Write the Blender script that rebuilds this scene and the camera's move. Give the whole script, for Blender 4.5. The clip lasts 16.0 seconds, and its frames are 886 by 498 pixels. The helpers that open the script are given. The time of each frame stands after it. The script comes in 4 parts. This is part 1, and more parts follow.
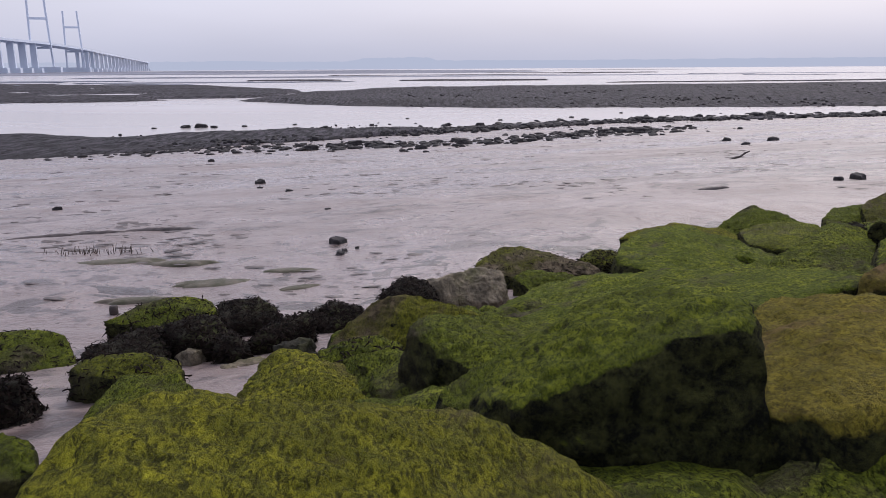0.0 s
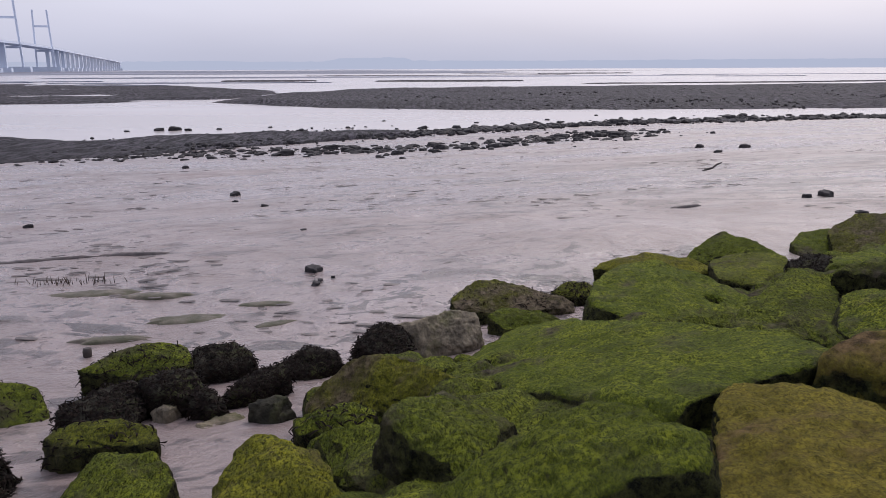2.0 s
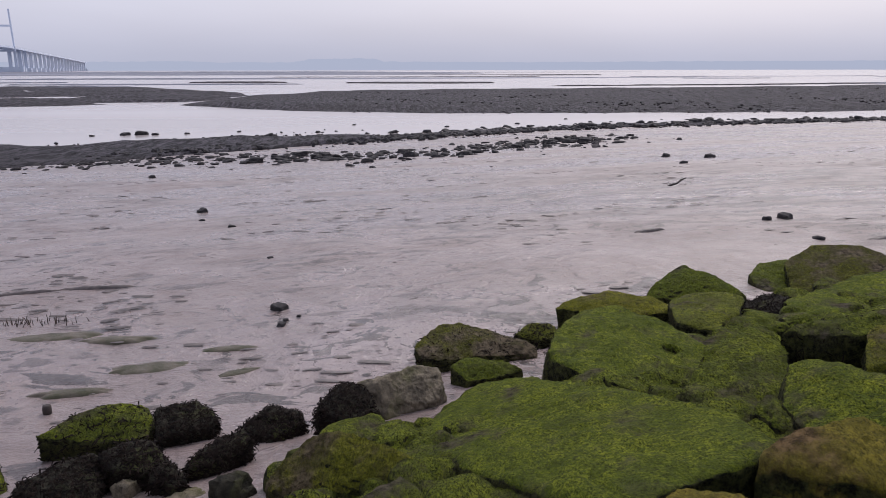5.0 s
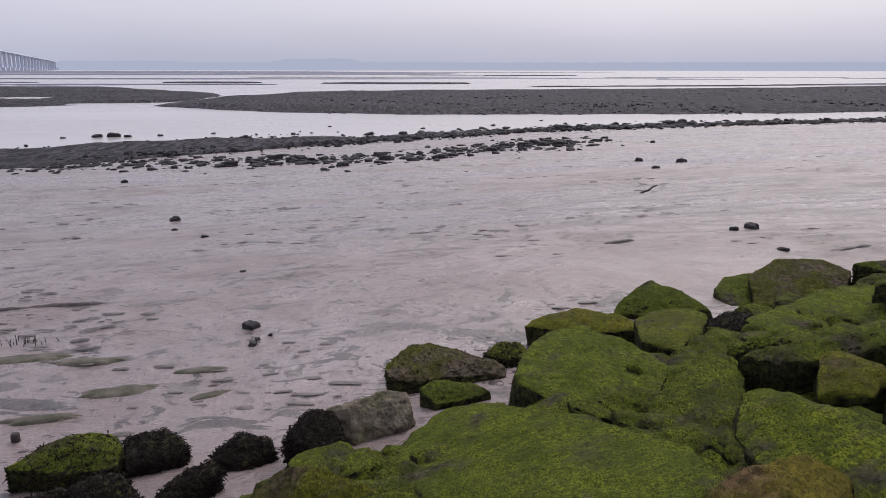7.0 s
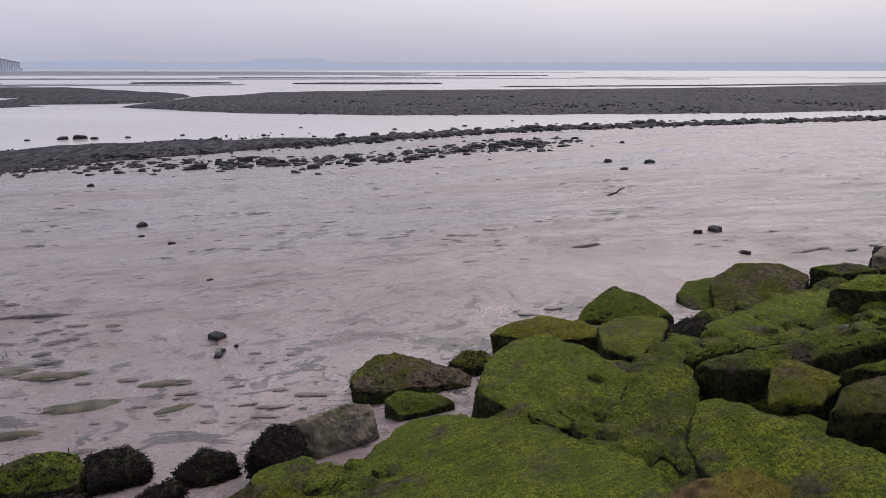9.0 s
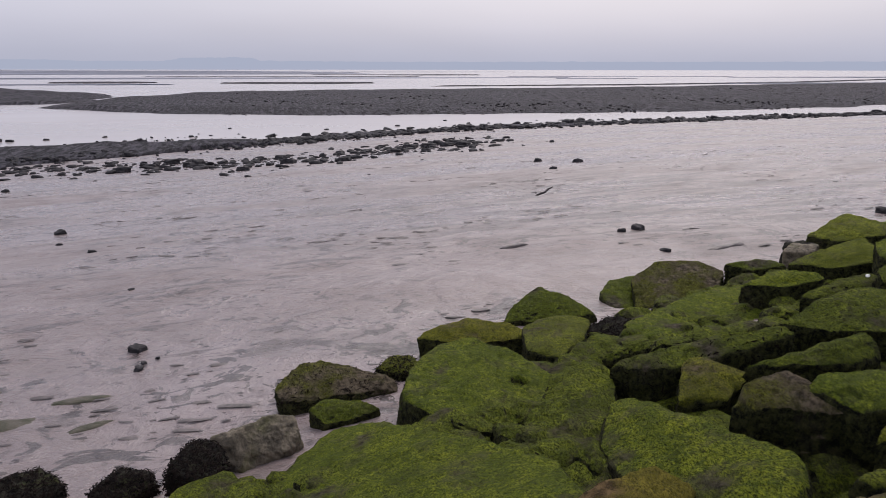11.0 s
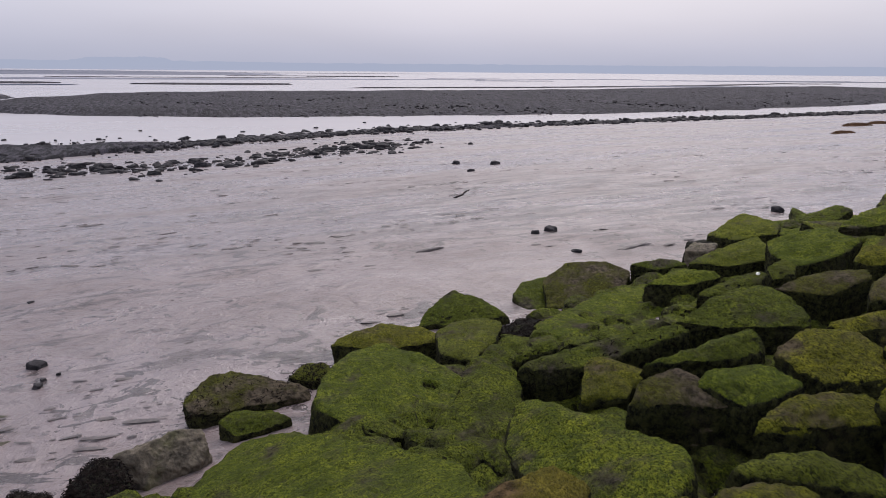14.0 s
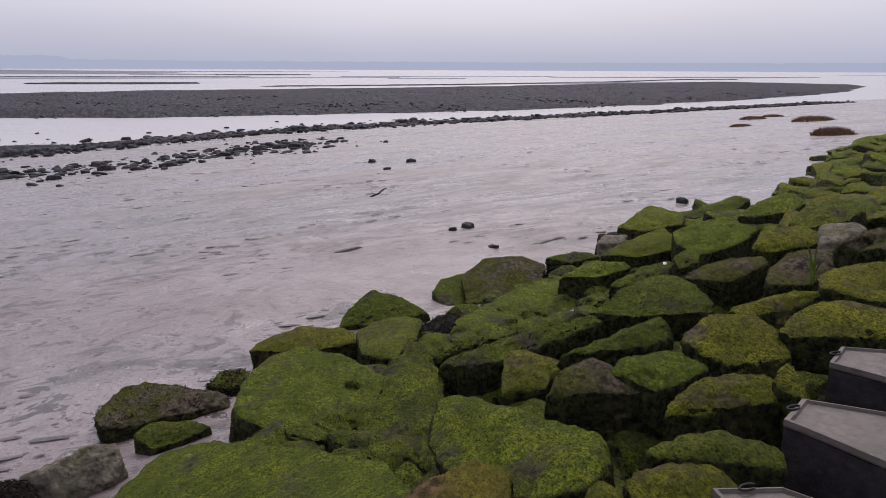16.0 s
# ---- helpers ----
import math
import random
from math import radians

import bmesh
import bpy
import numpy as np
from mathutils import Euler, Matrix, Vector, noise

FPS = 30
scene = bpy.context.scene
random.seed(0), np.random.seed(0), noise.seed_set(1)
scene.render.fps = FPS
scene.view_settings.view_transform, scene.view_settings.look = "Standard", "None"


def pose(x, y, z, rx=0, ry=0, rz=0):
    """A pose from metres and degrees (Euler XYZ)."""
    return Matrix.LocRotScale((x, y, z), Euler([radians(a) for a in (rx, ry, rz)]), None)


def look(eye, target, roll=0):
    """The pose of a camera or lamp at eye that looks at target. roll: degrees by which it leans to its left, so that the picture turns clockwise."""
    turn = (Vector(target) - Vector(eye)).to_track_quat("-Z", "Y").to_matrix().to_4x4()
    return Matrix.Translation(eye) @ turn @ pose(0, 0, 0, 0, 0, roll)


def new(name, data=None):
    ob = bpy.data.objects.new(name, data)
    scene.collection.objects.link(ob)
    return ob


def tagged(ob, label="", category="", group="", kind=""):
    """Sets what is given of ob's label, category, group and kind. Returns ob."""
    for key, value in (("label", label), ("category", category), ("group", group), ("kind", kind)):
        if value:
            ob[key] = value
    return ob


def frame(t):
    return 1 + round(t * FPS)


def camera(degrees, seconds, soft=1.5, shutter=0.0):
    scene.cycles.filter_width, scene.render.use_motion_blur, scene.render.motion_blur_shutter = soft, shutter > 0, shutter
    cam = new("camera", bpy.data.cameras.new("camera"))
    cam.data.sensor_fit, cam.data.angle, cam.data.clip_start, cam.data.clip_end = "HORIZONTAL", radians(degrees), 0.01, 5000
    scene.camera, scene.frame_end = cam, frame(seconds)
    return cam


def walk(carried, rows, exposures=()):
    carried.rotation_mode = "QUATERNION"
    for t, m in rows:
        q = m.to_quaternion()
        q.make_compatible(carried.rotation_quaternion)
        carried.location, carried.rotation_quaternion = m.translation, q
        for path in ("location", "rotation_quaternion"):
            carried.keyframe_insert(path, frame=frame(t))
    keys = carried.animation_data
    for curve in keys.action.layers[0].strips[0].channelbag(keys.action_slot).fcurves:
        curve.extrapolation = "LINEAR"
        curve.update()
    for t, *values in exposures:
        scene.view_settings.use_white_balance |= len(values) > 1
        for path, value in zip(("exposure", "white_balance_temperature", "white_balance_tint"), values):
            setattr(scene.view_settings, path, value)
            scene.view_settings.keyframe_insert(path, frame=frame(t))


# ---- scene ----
cam = camera(61.5, 16.0, soft=0.6)


def aim(x, y, z, yaw, dip, roll):
    """Camera pose from its place, its heading clockwise from +y, its dip and its roll, in degrees."""
    a, b = radians(yaw), radians(dip)
    way = Vector((math.sin(a) * math.cos(b), math.cos(a) * math.cos(b), math.sin(b)))
    return look((x, y, z), Vector((x, y, z)) + 5 * way, roll)


walk(cam, [
    (0, aim(-0.160, 0.005, 1.569, 0.26, -13.71, -0.38)),
    (0.5, aim(-0.156, 0.012, 1.628, 0.73, -13.68, -0.45)),
    (1, aim(-0.154, 0.019, 1.681, 1.13, -13.63, -0.34)),
    (1.5, aim(-0.148, 0.025, 1.756, 1.61, -13.67, -0.29)),
    (2, aim(-0.144, 0.025, 1.828, 2.07, -13.70, -0.26)),
    (2.5, aim(-0.136, 0.031, 1.900, 2.51, -13.69, -0.18)),
    (3, aim(-0.128, 0.038, 1.948, 2.87, -13.64, -0.12)),
    (3.5, aim(-0.116, 0.051, 2.006, 3.21, -13.63, -0.13)),
    (4, aim(-0.105, 0.059, 2.061, 3.52, -13.62, -0.14)),
    (6.5, aim(-0.039, 0.027, 2.302, 5.67, -13.63, 0.03)),
    (7, aim(-0.026, 0.014, 2.341, 6.11, -13.61, 0.06)),
    (7.5, aim(-0.014, 0.006, 2.377, 6.51, -13.60, 0.03)),
    (8, aim(0.000, 0.000, 2.400, 6.80, -13.60, 0.07)),
    (8.5, aim(0.015, -0.010, 2.416, 7.33, -13.60, 0.02)),
    (9, aim(0.042, -0.020, 2.431, 8.21, -13.61, 0.02)),
    (9.5, aim(0.064, -0.028, 2.447, 9.41, -13.64, 0.03)),
    (10, aim(0.094, -0.034, 2.460, 10.97, -13.64, 0.12)),
    (12.5, aim(0.159, -0.075, 2.511, 15.24, -13.62, -0.11)),
    (13, aim(0.174, -0.084, 2.516, 15.95, -13.55, -0.00)),
    (13.5, aim(0.189, -0.091, 2.519, 17.28, -13.51, 0.26)),
    (14, aim(0.204, -0.105, 2.526, 19.42, -13.49, 0.51)),
    (14.5, aim(0.211, -0.109, 2.533, 21.48, -13.57, 0.63)),
    (15, aim(0.215, -0.116, 2.533, 23.36, -13.55, 0.50)),
    (15.5, aim(0.209, -0.121, 2.535, 24.71, -13.57, 0.37)),
    (16, aim(0.198, -0.129, 2.542, 25.85, -13.63, 0.26)),
], exposures=[(0, 0.13, 6300, 13), (2, 0.11, 6300, 13), (4, 0.04, 6300, 13), (7, -0.03, 6350, 12), (10, -0.08, 6400, 12), (16, -0.08, 6250, 13)])

# ---- light ----
world = bpy.data.worlds.new("overcast_sky")
scene.world = world
world.use_nodes = True
wn, wl = world.node_tree.nodes, world.node_tree.links
wn.clear()
sky = wn.new("ShaderNodeTexSky")
sky.sky_type, sky.sun_disc = "NISHITA", False
sky.sun_elevation, sky.sun_rotation = radians(48), radians(30)
sky.air_density, sky.dust_density, sky.ozone_density = 1.0, 7.0, 1.0
geo = wn.new("ShaderNodeTexCoord")
sep = wn.new("ShaderNodeSeparateXYZ")
wl.new(geo.outputs["Generated"], sep.inputs[0])
ramp = wn.new("ShaderNodeValToRGB")
ramp.color_ramp.elements[0].position, ramp.color_ramp.elements[0].color = 0.0, (0.57, 0.595, 0.73, 1)
ramp.color_ramp.elements[1].position, ramp.color_ramp.elements[1].color = 0.9, (0.77, 0.77, 0.88, 1)
mid = ramp.color_ramp.elements.new(0.07)
mid.color = (0.648, 0.658, 0.785, 1)
wl.new(sep.outputs["Z"], ramp.inputs[0])
cloud = wn.new("ShaderNodeTexNoise")
cloud.inputs["Scale"].default_value, cloud.inputs["Detail"].default_value = 2.2, 3.0
stretch = wn.new("ShaderNodeMapping")
stretch.inputs["Scale"].default_value = (1, 1, 5)
wl.new(geo.outputs["Generated"], stretch.inputs[0])
wl.new(stretch.outputs[0], cloud.inputs["Vector"])
shade = wn.new("ShaderNodeMapRange")
shade.inputs["From Min"].default_value, shade.inputs["From Max"].default_value = 0.3, 0.7
shade.inputs["To Min"].default_value, shade.inputs["To Max"].default_value = 0.95, 1.05
wl.new(cloud.outputs["Fac"], shade.inputs["Value"])
mult = wn.new("ShaderNodeVectorMath")
mult.operation = "SCALE"
wl.new(ramp.outputs[0], mult.inputs[0])
wl.new(shade.outputs[0], mult.inputs["Scale"])
bg_sky, bg_cloud, add = wn.new("ShaderNodeBackground"), wn.new("ShaderNodeBackground"), wn.new("ShaderNodeAddShader")
bg_sky.inputs["Strength"].default_value = 0.05
bg_cloud.inputs["Strength"].default_value = 0.82
wl.new(sky.outputs[0], bg_sky.inputs["Color"])
wl.new(mult.outputs[0], bg_cloud.inputs["Color"])
wl.new(bg_sky.outputs[0], add.inputs[0])
wl.new(bg_cloud.outputs[0], add.inputs[1])
wl.new(add.outputs[0], wn.new("ShaderNodeOutputWorld").inputs[0])

sun = new("sun", bpy.data.lights.new("sun", "SUN"))
sun.data.energy, sun.data.angle, sun.data.color = 1.05, radians(22), (1.0, 0.97, 0.94)
sun.matrix_world = look((20, 35, 45), (0, 0, 0))


# ---- materials ----
class Mat:
    """A small node builder round one Principled material."""

    def __init__(self, name):
        self.m = bpy.data.materials.new(name)
        self.m.use_nodes = True
        self.t = self.m.node_tree
        self.b = self.t.nodes["Principled BSDF"]
        self.pos = self.n("ShaderNodeNewGeometry").outputs["Position"]

    def n(self, kind):
        return self.t.nodes.new(kind)

    def l(self, a, b):
        self.t.links.new(a, b)

    def noise(self, scale, detail=4.0, rough=0.6, stretch=(1, 1, 1), turn=0.0, distort=0.0):
        mp = self.n("ShaderNodeMapping")
        mp.inputs["Scale"].default_value = stretch
        mp.inputs["Rotation"].default_value = (0, 0, turn)
        self.l(self.pos, mp.inputs[0])
        t = self.n("ShaderNodeTexNoise")
        t.inputs["Scale"].default_value, t.inputs["Detail"].default_value = scale, detail
        t.inputs["Roughness"].default_value, t.inputs["Distortion"].default_value = rough, distort
        self.l(mp.outputs[0], t.inputs["Vector"])
        return t.outputs["Fac"]

    def range(self, v, a, b, c=0.0, d=1.0):
        r = self.n("ShaderNodeMapRange")
        for k, x in zip(("From Min", "From Max", "To Min", "To Max"), (a, b, c, d)):
            r.inputs[k].default_value = x
        self.l(v, r.inputs["Value"])
        return r.outputs[0]

    def mix(self, f, a, b):
        x = self.n("ShaderNodeMix")
        x.data_type = "RGBA"
        self.l(f, x.inputs[0])
        for k, c in ((6, a), (7, b)):
            if isinstance(c, tuple):
                x.inputs[k].default_value = (*c, 1)
            else:
                self.l(c, x.inputs[k])
        return x.outputs[2]

    def math(self, op, a, b):
        x = self.n("ShaderNodeMath")
        x.operation = op
        for i, c in enumerate((a, b)):
            if isinstance(c, (int, float)):
                x.inputs[i].default_value = c
            else:
                self.l(c, x.inputs[i])
        return x.outputs[0]

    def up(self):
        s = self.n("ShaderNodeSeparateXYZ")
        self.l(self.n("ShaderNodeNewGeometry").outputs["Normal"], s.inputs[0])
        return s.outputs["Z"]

    def colour(self, c):
        if isinstance(c, tuple):
            self.b.inputs["Base Color"].default_value = (*c, 1)
        else:
            self.l(c, self.b.inputs["Base Color"])
        return self

    def rough(self, r, spec=0.5):
        if isinstance(r, (int, float)):
            self.b.inputs["Roughness"].default_value = r
        else:
            self.l(r, self.b.inputs["Roughness"])
        self.b.inputs["Specular IOR Level"].default_value = spec
        return self

    def bump(self, h, dist, strength=1.0):
        x = self.n("ShaderNodeBump")
        x.inputs["Distance"].default_value, x.inputs["Strength"].default_value = dist, strength
        self.l(h, x.inputs["Height"])
        old = self.b.inputs["Normal"].links
        if old:
            self.l(old[0].from_socket, x.inputs["Normal"])
        self.l(x.outputs[0], self.b.inputs["Normal"])
        return self


def algae_material(name, bright, dull, bare, cover, amount):
    """Rock under a film of green algae: thick on upward faces, thin and dark on steep ones, whose shade is also put
    into the colour, with bare stone showing.
    """
    k = Mat(name)
    big, fine = k.noise(2.8, 5, 0.62), k.noise(34, 7, 0.78, stretch=(1, 1, 0.8), distort=0.6)
    hair = k.noise(115, 5, 0.8, stretch=(1, 0.55, 0.8), turn=0.6, distort=0.5)
    patch = k.noise(12, 7, 0.72, distort=0.5)
    green = k.mix(k.range(fine, 0.40, 0.60), dull, bright)
    green = k.mix(k.range(hair, 0.40, 0.56, 0.0, 1.0), tuple(c * 0.16 for c in dull), green)
    green = k.mix(k.range(patch, 0.53, 0.64, 0.0, 0.85), green, tuple(c * 0.40 for c in dull))
    green = k.mix(k.range(k.noise(5, 6, 0.68), 0.53, 0.66, 0.0, 0.7), green, k.mix(k.range(fine, 0.42, 0.58), tuple(c * 0.35 for c in bare), bare))
    green = k.mix(k.range(k.noise(4.2, 5, 0.62), 0.40, 0.62, 0.0, 0.7), green, k.mix(k.range(hair, 0.40, 0.56), tuple(c * 0.2 for c in dull), tuple(c * 0.8 for c in dull)))
    own = k.n("ShaderNodeObjectInfo").outputs["Random"]
    green = k.mix(k.range(own, 0.0, 1.0, 0.0, 0.5), green, k.mix(k.range(fine, 0.4, 0.6), tuple(c * 0.4 for c in dull), dull))
    flip = k.math("FRACT", k.math("MULTIPLY", own, 7.3), 0.0)
    green = k.mix(k.range(flip, 0.4, 1.0, 0.0, 0.3), green, k.mix(k.range(hair, 0.42, 0.56), tuple(c * 0.4 for c in bare), (0.33, 0.30, 0.03)))
    stone = k.mix(k.range(k.noise(24, 6, 0.7), 0.40, 0.60), tuple(c * 0.25 for c in bare), bare)
    # steep faces: dark thin algae, deepened in colour to stand for shade in the gaps
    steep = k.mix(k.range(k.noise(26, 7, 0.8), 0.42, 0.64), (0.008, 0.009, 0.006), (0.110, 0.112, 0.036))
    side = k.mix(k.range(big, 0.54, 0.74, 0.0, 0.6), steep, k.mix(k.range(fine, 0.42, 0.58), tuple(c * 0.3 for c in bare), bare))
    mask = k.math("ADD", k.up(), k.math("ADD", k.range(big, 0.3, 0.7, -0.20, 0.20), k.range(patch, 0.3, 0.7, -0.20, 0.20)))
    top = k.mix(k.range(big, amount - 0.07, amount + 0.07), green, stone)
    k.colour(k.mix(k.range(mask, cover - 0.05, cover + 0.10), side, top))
    k.rough(k.range(fine, 0.3, 0.7, 0.75, 0.95), 0.12)
    k.bump(patch, 0.05).bump(fine, 0.035).bump(hair, 0.018)
    return k.m


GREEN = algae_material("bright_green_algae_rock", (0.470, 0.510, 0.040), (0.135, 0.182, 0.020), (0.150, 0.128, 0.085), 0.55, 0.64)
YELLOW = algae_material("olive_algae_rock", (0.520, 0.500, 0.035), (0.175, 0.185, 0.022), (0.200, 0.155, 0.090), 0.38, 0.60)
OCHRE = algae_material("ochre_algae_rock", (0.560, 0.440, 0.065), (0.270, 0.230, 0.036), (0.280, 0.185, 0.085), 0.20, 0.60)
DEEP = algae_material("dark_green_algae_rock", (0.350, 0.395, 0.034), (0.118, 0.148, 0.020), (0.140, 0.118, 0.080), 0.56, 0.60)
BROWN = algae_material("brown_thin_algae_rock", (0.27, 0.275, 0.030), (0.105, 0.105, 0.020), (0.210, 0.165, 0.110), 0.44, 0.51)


def stone_material(name, light, dark, spot, wet):
    k = Mat(name)
    f = k.noise(16, 6, 0.7)
    c = k.mix(k.range(f, 0.35, 0.65), dark, light)
    c = k.mix(k.range(k.noise(4.5, 4), 0.52, 0.68, 0.0, 0.85), c, spot)
    k.colour(c).rough(wet, 0.25).bump(f, 0.02).bump(k.noise(70, 4, 0.7), 0.006)
    return k.m


GREY = stone_material("grey_brown_limestone", (0.215, 0.178, 0.125), (0.055, 0.046, 0.034), (0.085, 0.085, 0.028), 0.8)
DARK = stone_material("dark_wet_rock", (0.040, 0.036, 0.024), (0.008, 0.008, 0.006), (0.050, 0.056, 0.014), 0.95)
COBBLE = stone_material("dark_tidal_stone", (0.038, 0.034, 0.037), (0.010, 0.010, 0.011), (0.075, 0.066, 0.066), 0.8)

k = Mat("wet_bladder_wrack")
k.colour(k.mix(k.range(k.noise(40, 3), 0.35, 0.65), (0.004, 0.003, 0.0035), (0.018, 0.012, 0.009))).rough(0.8, 0.08)
WRACK = k.m

k = Mat("wet_tidal_mud")
zone = k.noise(0.42, 3, 0.6, stretch=(0.6, 1.2, 1), turn=-0.4)
streak = k.noise(0.7, 4, 0.6, stretch=(0.85, 0.9, 1.0), turn=-0.42, distort=1.2)
fine = k.noise(6.5, 5, 0.7, stretch=(0.85, 1.1, 1), turn=-0.3, distort=1.0)
wide = k.noise(0.13, 4, 0.55, stretch=(0.6, 1.5, 1), turn=-0.45)
pit = k.noise(3.0, 4, 0.62, stretch=(0.9, 0.8, 1), turn=-0.2, distort=0.7)
grain = k.noise(38, 5, 0.75)
ripple = k.noise(1.7, 4, 0.6, stretch=(0.40, 1.3, 1), turn=-0.16, distort=0.7)
crest = k.noise(2.6, 4, 0.6, stretch=(0.6, 0.95, 1), turn=-0.2, distort=0.8)
fleck = k.noise(7.5, 4, 0.6, stretch=(0.8, 0.75, 1), turn=-0.1, distort=0.5)
crumb = k.noise(20, 3, 0.6, stretch=(0.9, 0.8, 1), turn=0.2, distort=0.4)
c = k.mix(k.range(streak, 0.36, 0.64), (0.172, 0.130, 0.121), (0.246, 0.193, 0.184))
c = k.mix(k.range(wide, 0.48, 0.66, 0.0, 0.5), c, (0.275, 0.238, 0.244))
c = k.mix(k.range(fine, 0.50, 0.70, 0.0, 0.35), c, (0.13, 0.10, 0.095))
c = k.mix(k.range(grain, 0.56, 0.72, 0.0, 0.3), c, (0.13, 0.10, 0.095))
c = k.mix(k.math("MULTIPLY", k.range(ripple, 0.575, 0.60, 0.0, 0.8), k.range(zone, 0.46, 0.56)), c, (0.075, 0.056, 0.055))
c = k.mix(k.math("MULTIPLY", k.range(crest, 0.592, 0.612, 0.0, 0.9), k.range(wide, 0.38, 0.50)), c, (0.050, 0.038, 0.038))
c = k.mix(k.math("MULTIPLY", k.range(fleck, 0.61, 0.635, 0.0, 0.9), k.range(zone, 0.38, 0.56, 0.15, 1.0)), c, (0.046, 0.035, 0.034))
c = k.mix(k.math("MULTIPLY", k.range(crumb, 0.64, 0.67, 0.0, 0.8), k.range(streak, 0.40, 0.60)), c, (0.055, 0.042, 0.040))
near = k.n("ShaderNodeVectorMath")
near.operation = "DISTANCE"
k.l(k.pos, near.inputs[0])
near.inputs[1].default_value = (9.0, 15.5, -0.6)
comb = k.noise(2.1, 3, 0.55, stretch=(0.26, 1.7, 1), turn=0.12, distort=0.5)
combed = k.range(near.outputs["Value"], 4.0, 9.5, 1.0, 0.0)
c = k.mix(k.math("MULTIPLY", k.range(comb, 0.51, 0.55, 0.0, 0.9), combed), c, (0.066, 0.050, 0.049))
hole = k.math("MULTIPLY", k.range(pit, 0.605, 0.63), k.range(zone, 0.36, 0.50))
c = k.mix(k.math("MULTIPLY", hole, 0.85), c, (0.058, 0.045, 0.044))
k.colour(c)
k.rough(k.math("ADD", k.range(wide, 0.36, 0.62, 0.44, 0.19), k.range(streak, 0.3, 0.7, 0.10, -0.12)), 0.5)
k.bump(ripple, 0.025).bump(crest, 0.02).bump(streak, 0.03, 1.0).bump(fine, 0.014).bump(pit, 0.035).bump(fleck, 0.015).bump(k.math("MULTIPLY", comb, combed), 0.05).bump(grain, 0.006)
MUD = k.m

k = Mat("silty_water")
k.colour(k.mix(k.range(k.noise(0.02, 3, 0.5, stretch=(0.3, 1.5, 1)), 0.35, 0.65), (0.34, 0.30, 0.29), (0.42, 0.385, 0.38)))
k.rough(0.2, 0.5).bump(k.noise(0.8, 3, 0.5, stretch=(0.35, 1.2, 1)), 0.02, 0.5)
WATER = k.m

k = Mat("dark_gravel")
g = k.noise(1.9, 7, 0.8, stretch=(1, 0.2, 1))
c = k.mix(k.range(g, 0.45, 0.60), (0.007, 0.007, 0.010), (0.105, 0.094, 0.112))
c = k.mix(k.range(k.noise(0.12, 5, 0.6, stretch=(0.4, 1.4, 1)), 0.42, 0.64, 0.0, 0.6), c, (0.034, 0.030, 0.034))
k.colour(c).rough(0.85, 0.2).bump(g, 0.5)
GRAVEL = k.m

# bridge concrete: the paling by distant haze is put into the base colour
k = Mat("haze_tinted_concrete")
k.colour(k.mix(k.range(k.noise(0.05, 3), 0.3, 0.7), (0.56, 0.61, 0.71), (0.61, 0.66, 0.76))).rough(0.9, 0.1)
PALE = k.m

# far hills: their blue mist is a flat emission, the air itself is clear
k = Mat("far_hills_mist_glow")
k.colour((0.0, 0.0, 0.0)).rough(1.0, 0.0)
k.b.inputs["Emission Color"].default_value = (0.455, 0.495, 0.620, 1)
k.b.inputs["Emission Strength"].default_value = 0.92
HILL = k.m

k = Mat("cast_concrete")
f = k.noise(20, 6, 0.7)
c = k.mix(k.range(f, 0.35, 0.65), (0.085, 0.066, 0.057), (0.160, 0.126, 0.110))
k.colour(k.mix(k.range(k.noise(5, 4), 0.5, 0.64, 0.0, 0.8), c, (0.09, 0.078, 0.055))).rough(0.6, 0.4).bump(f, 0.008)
CONCRETE = k.m

# near-black tone of the block sides and lugs
k = Mat("near_black_concrete")
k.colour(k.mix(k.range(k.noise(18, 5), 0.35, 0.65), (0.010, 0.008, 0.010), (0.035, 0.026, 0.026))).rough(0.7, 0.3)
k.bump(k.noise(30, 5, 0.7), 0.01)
NEAR_BLACK = k.m

k = Mat("dry_grass")
k.colour(k.mix(k.range(k.noise(5, 4), 0.35, 0.65), (0.10, 0.055, 0.03), (0.26, 0.155, 0.085))).rough(0.9, 0.2)
STRAW = k.m

k = Mat("grass_blade")
k.colour(k.mix(k.range(k.noise(14, 3), 0.3, 0.7), (0.10, 0.15, 0.02), (0.20, 0.24, 0.05))).rough(0.6, 0.3)
BLADE = k.m

k = Mat("dead_stem")
k.colour(k.mix(k.range(k.noise(30, 3), 0.3, 0.7), (0.035, 0.025, 0.02), (0.10, 0.075, 0.06))).rough(0.8, 0.3)
STEM = k.m

k = Mat("white_plastic")
k.colour(k.mix(k.range(k.noise(60, 3), 0.3, 0.7), (0.45, 0.45, 0.45), (0.6, 0.6, 0.58))).rough(0.4, 0.5)
WHITE = k.m

k = Mat("driftwood")
k.colour(k.mix(k.range(k.noise(12, 5), 0.3, 0.7), (0.02, 0.015, 0.014), (0.06, 0.045, 0.04))).rough(0.7, 0.4)
WOOD = k.m

k = Mat("green_filmed_mud")
c = k.mix(k.range(k.noise(7, 5), 0.35, 0.65), (0.040, 0.040, 0.018), (0.125, 0.105, 0.082))
k.colour(c).rough(0.6, 0.3).bump(k.noise(25, 5, 0.7), 0.012)
FILM = k.m

# far banks: the haze over them is mixed into this bluish colour
k = Mat("haze_tinted_wet_sandbank")
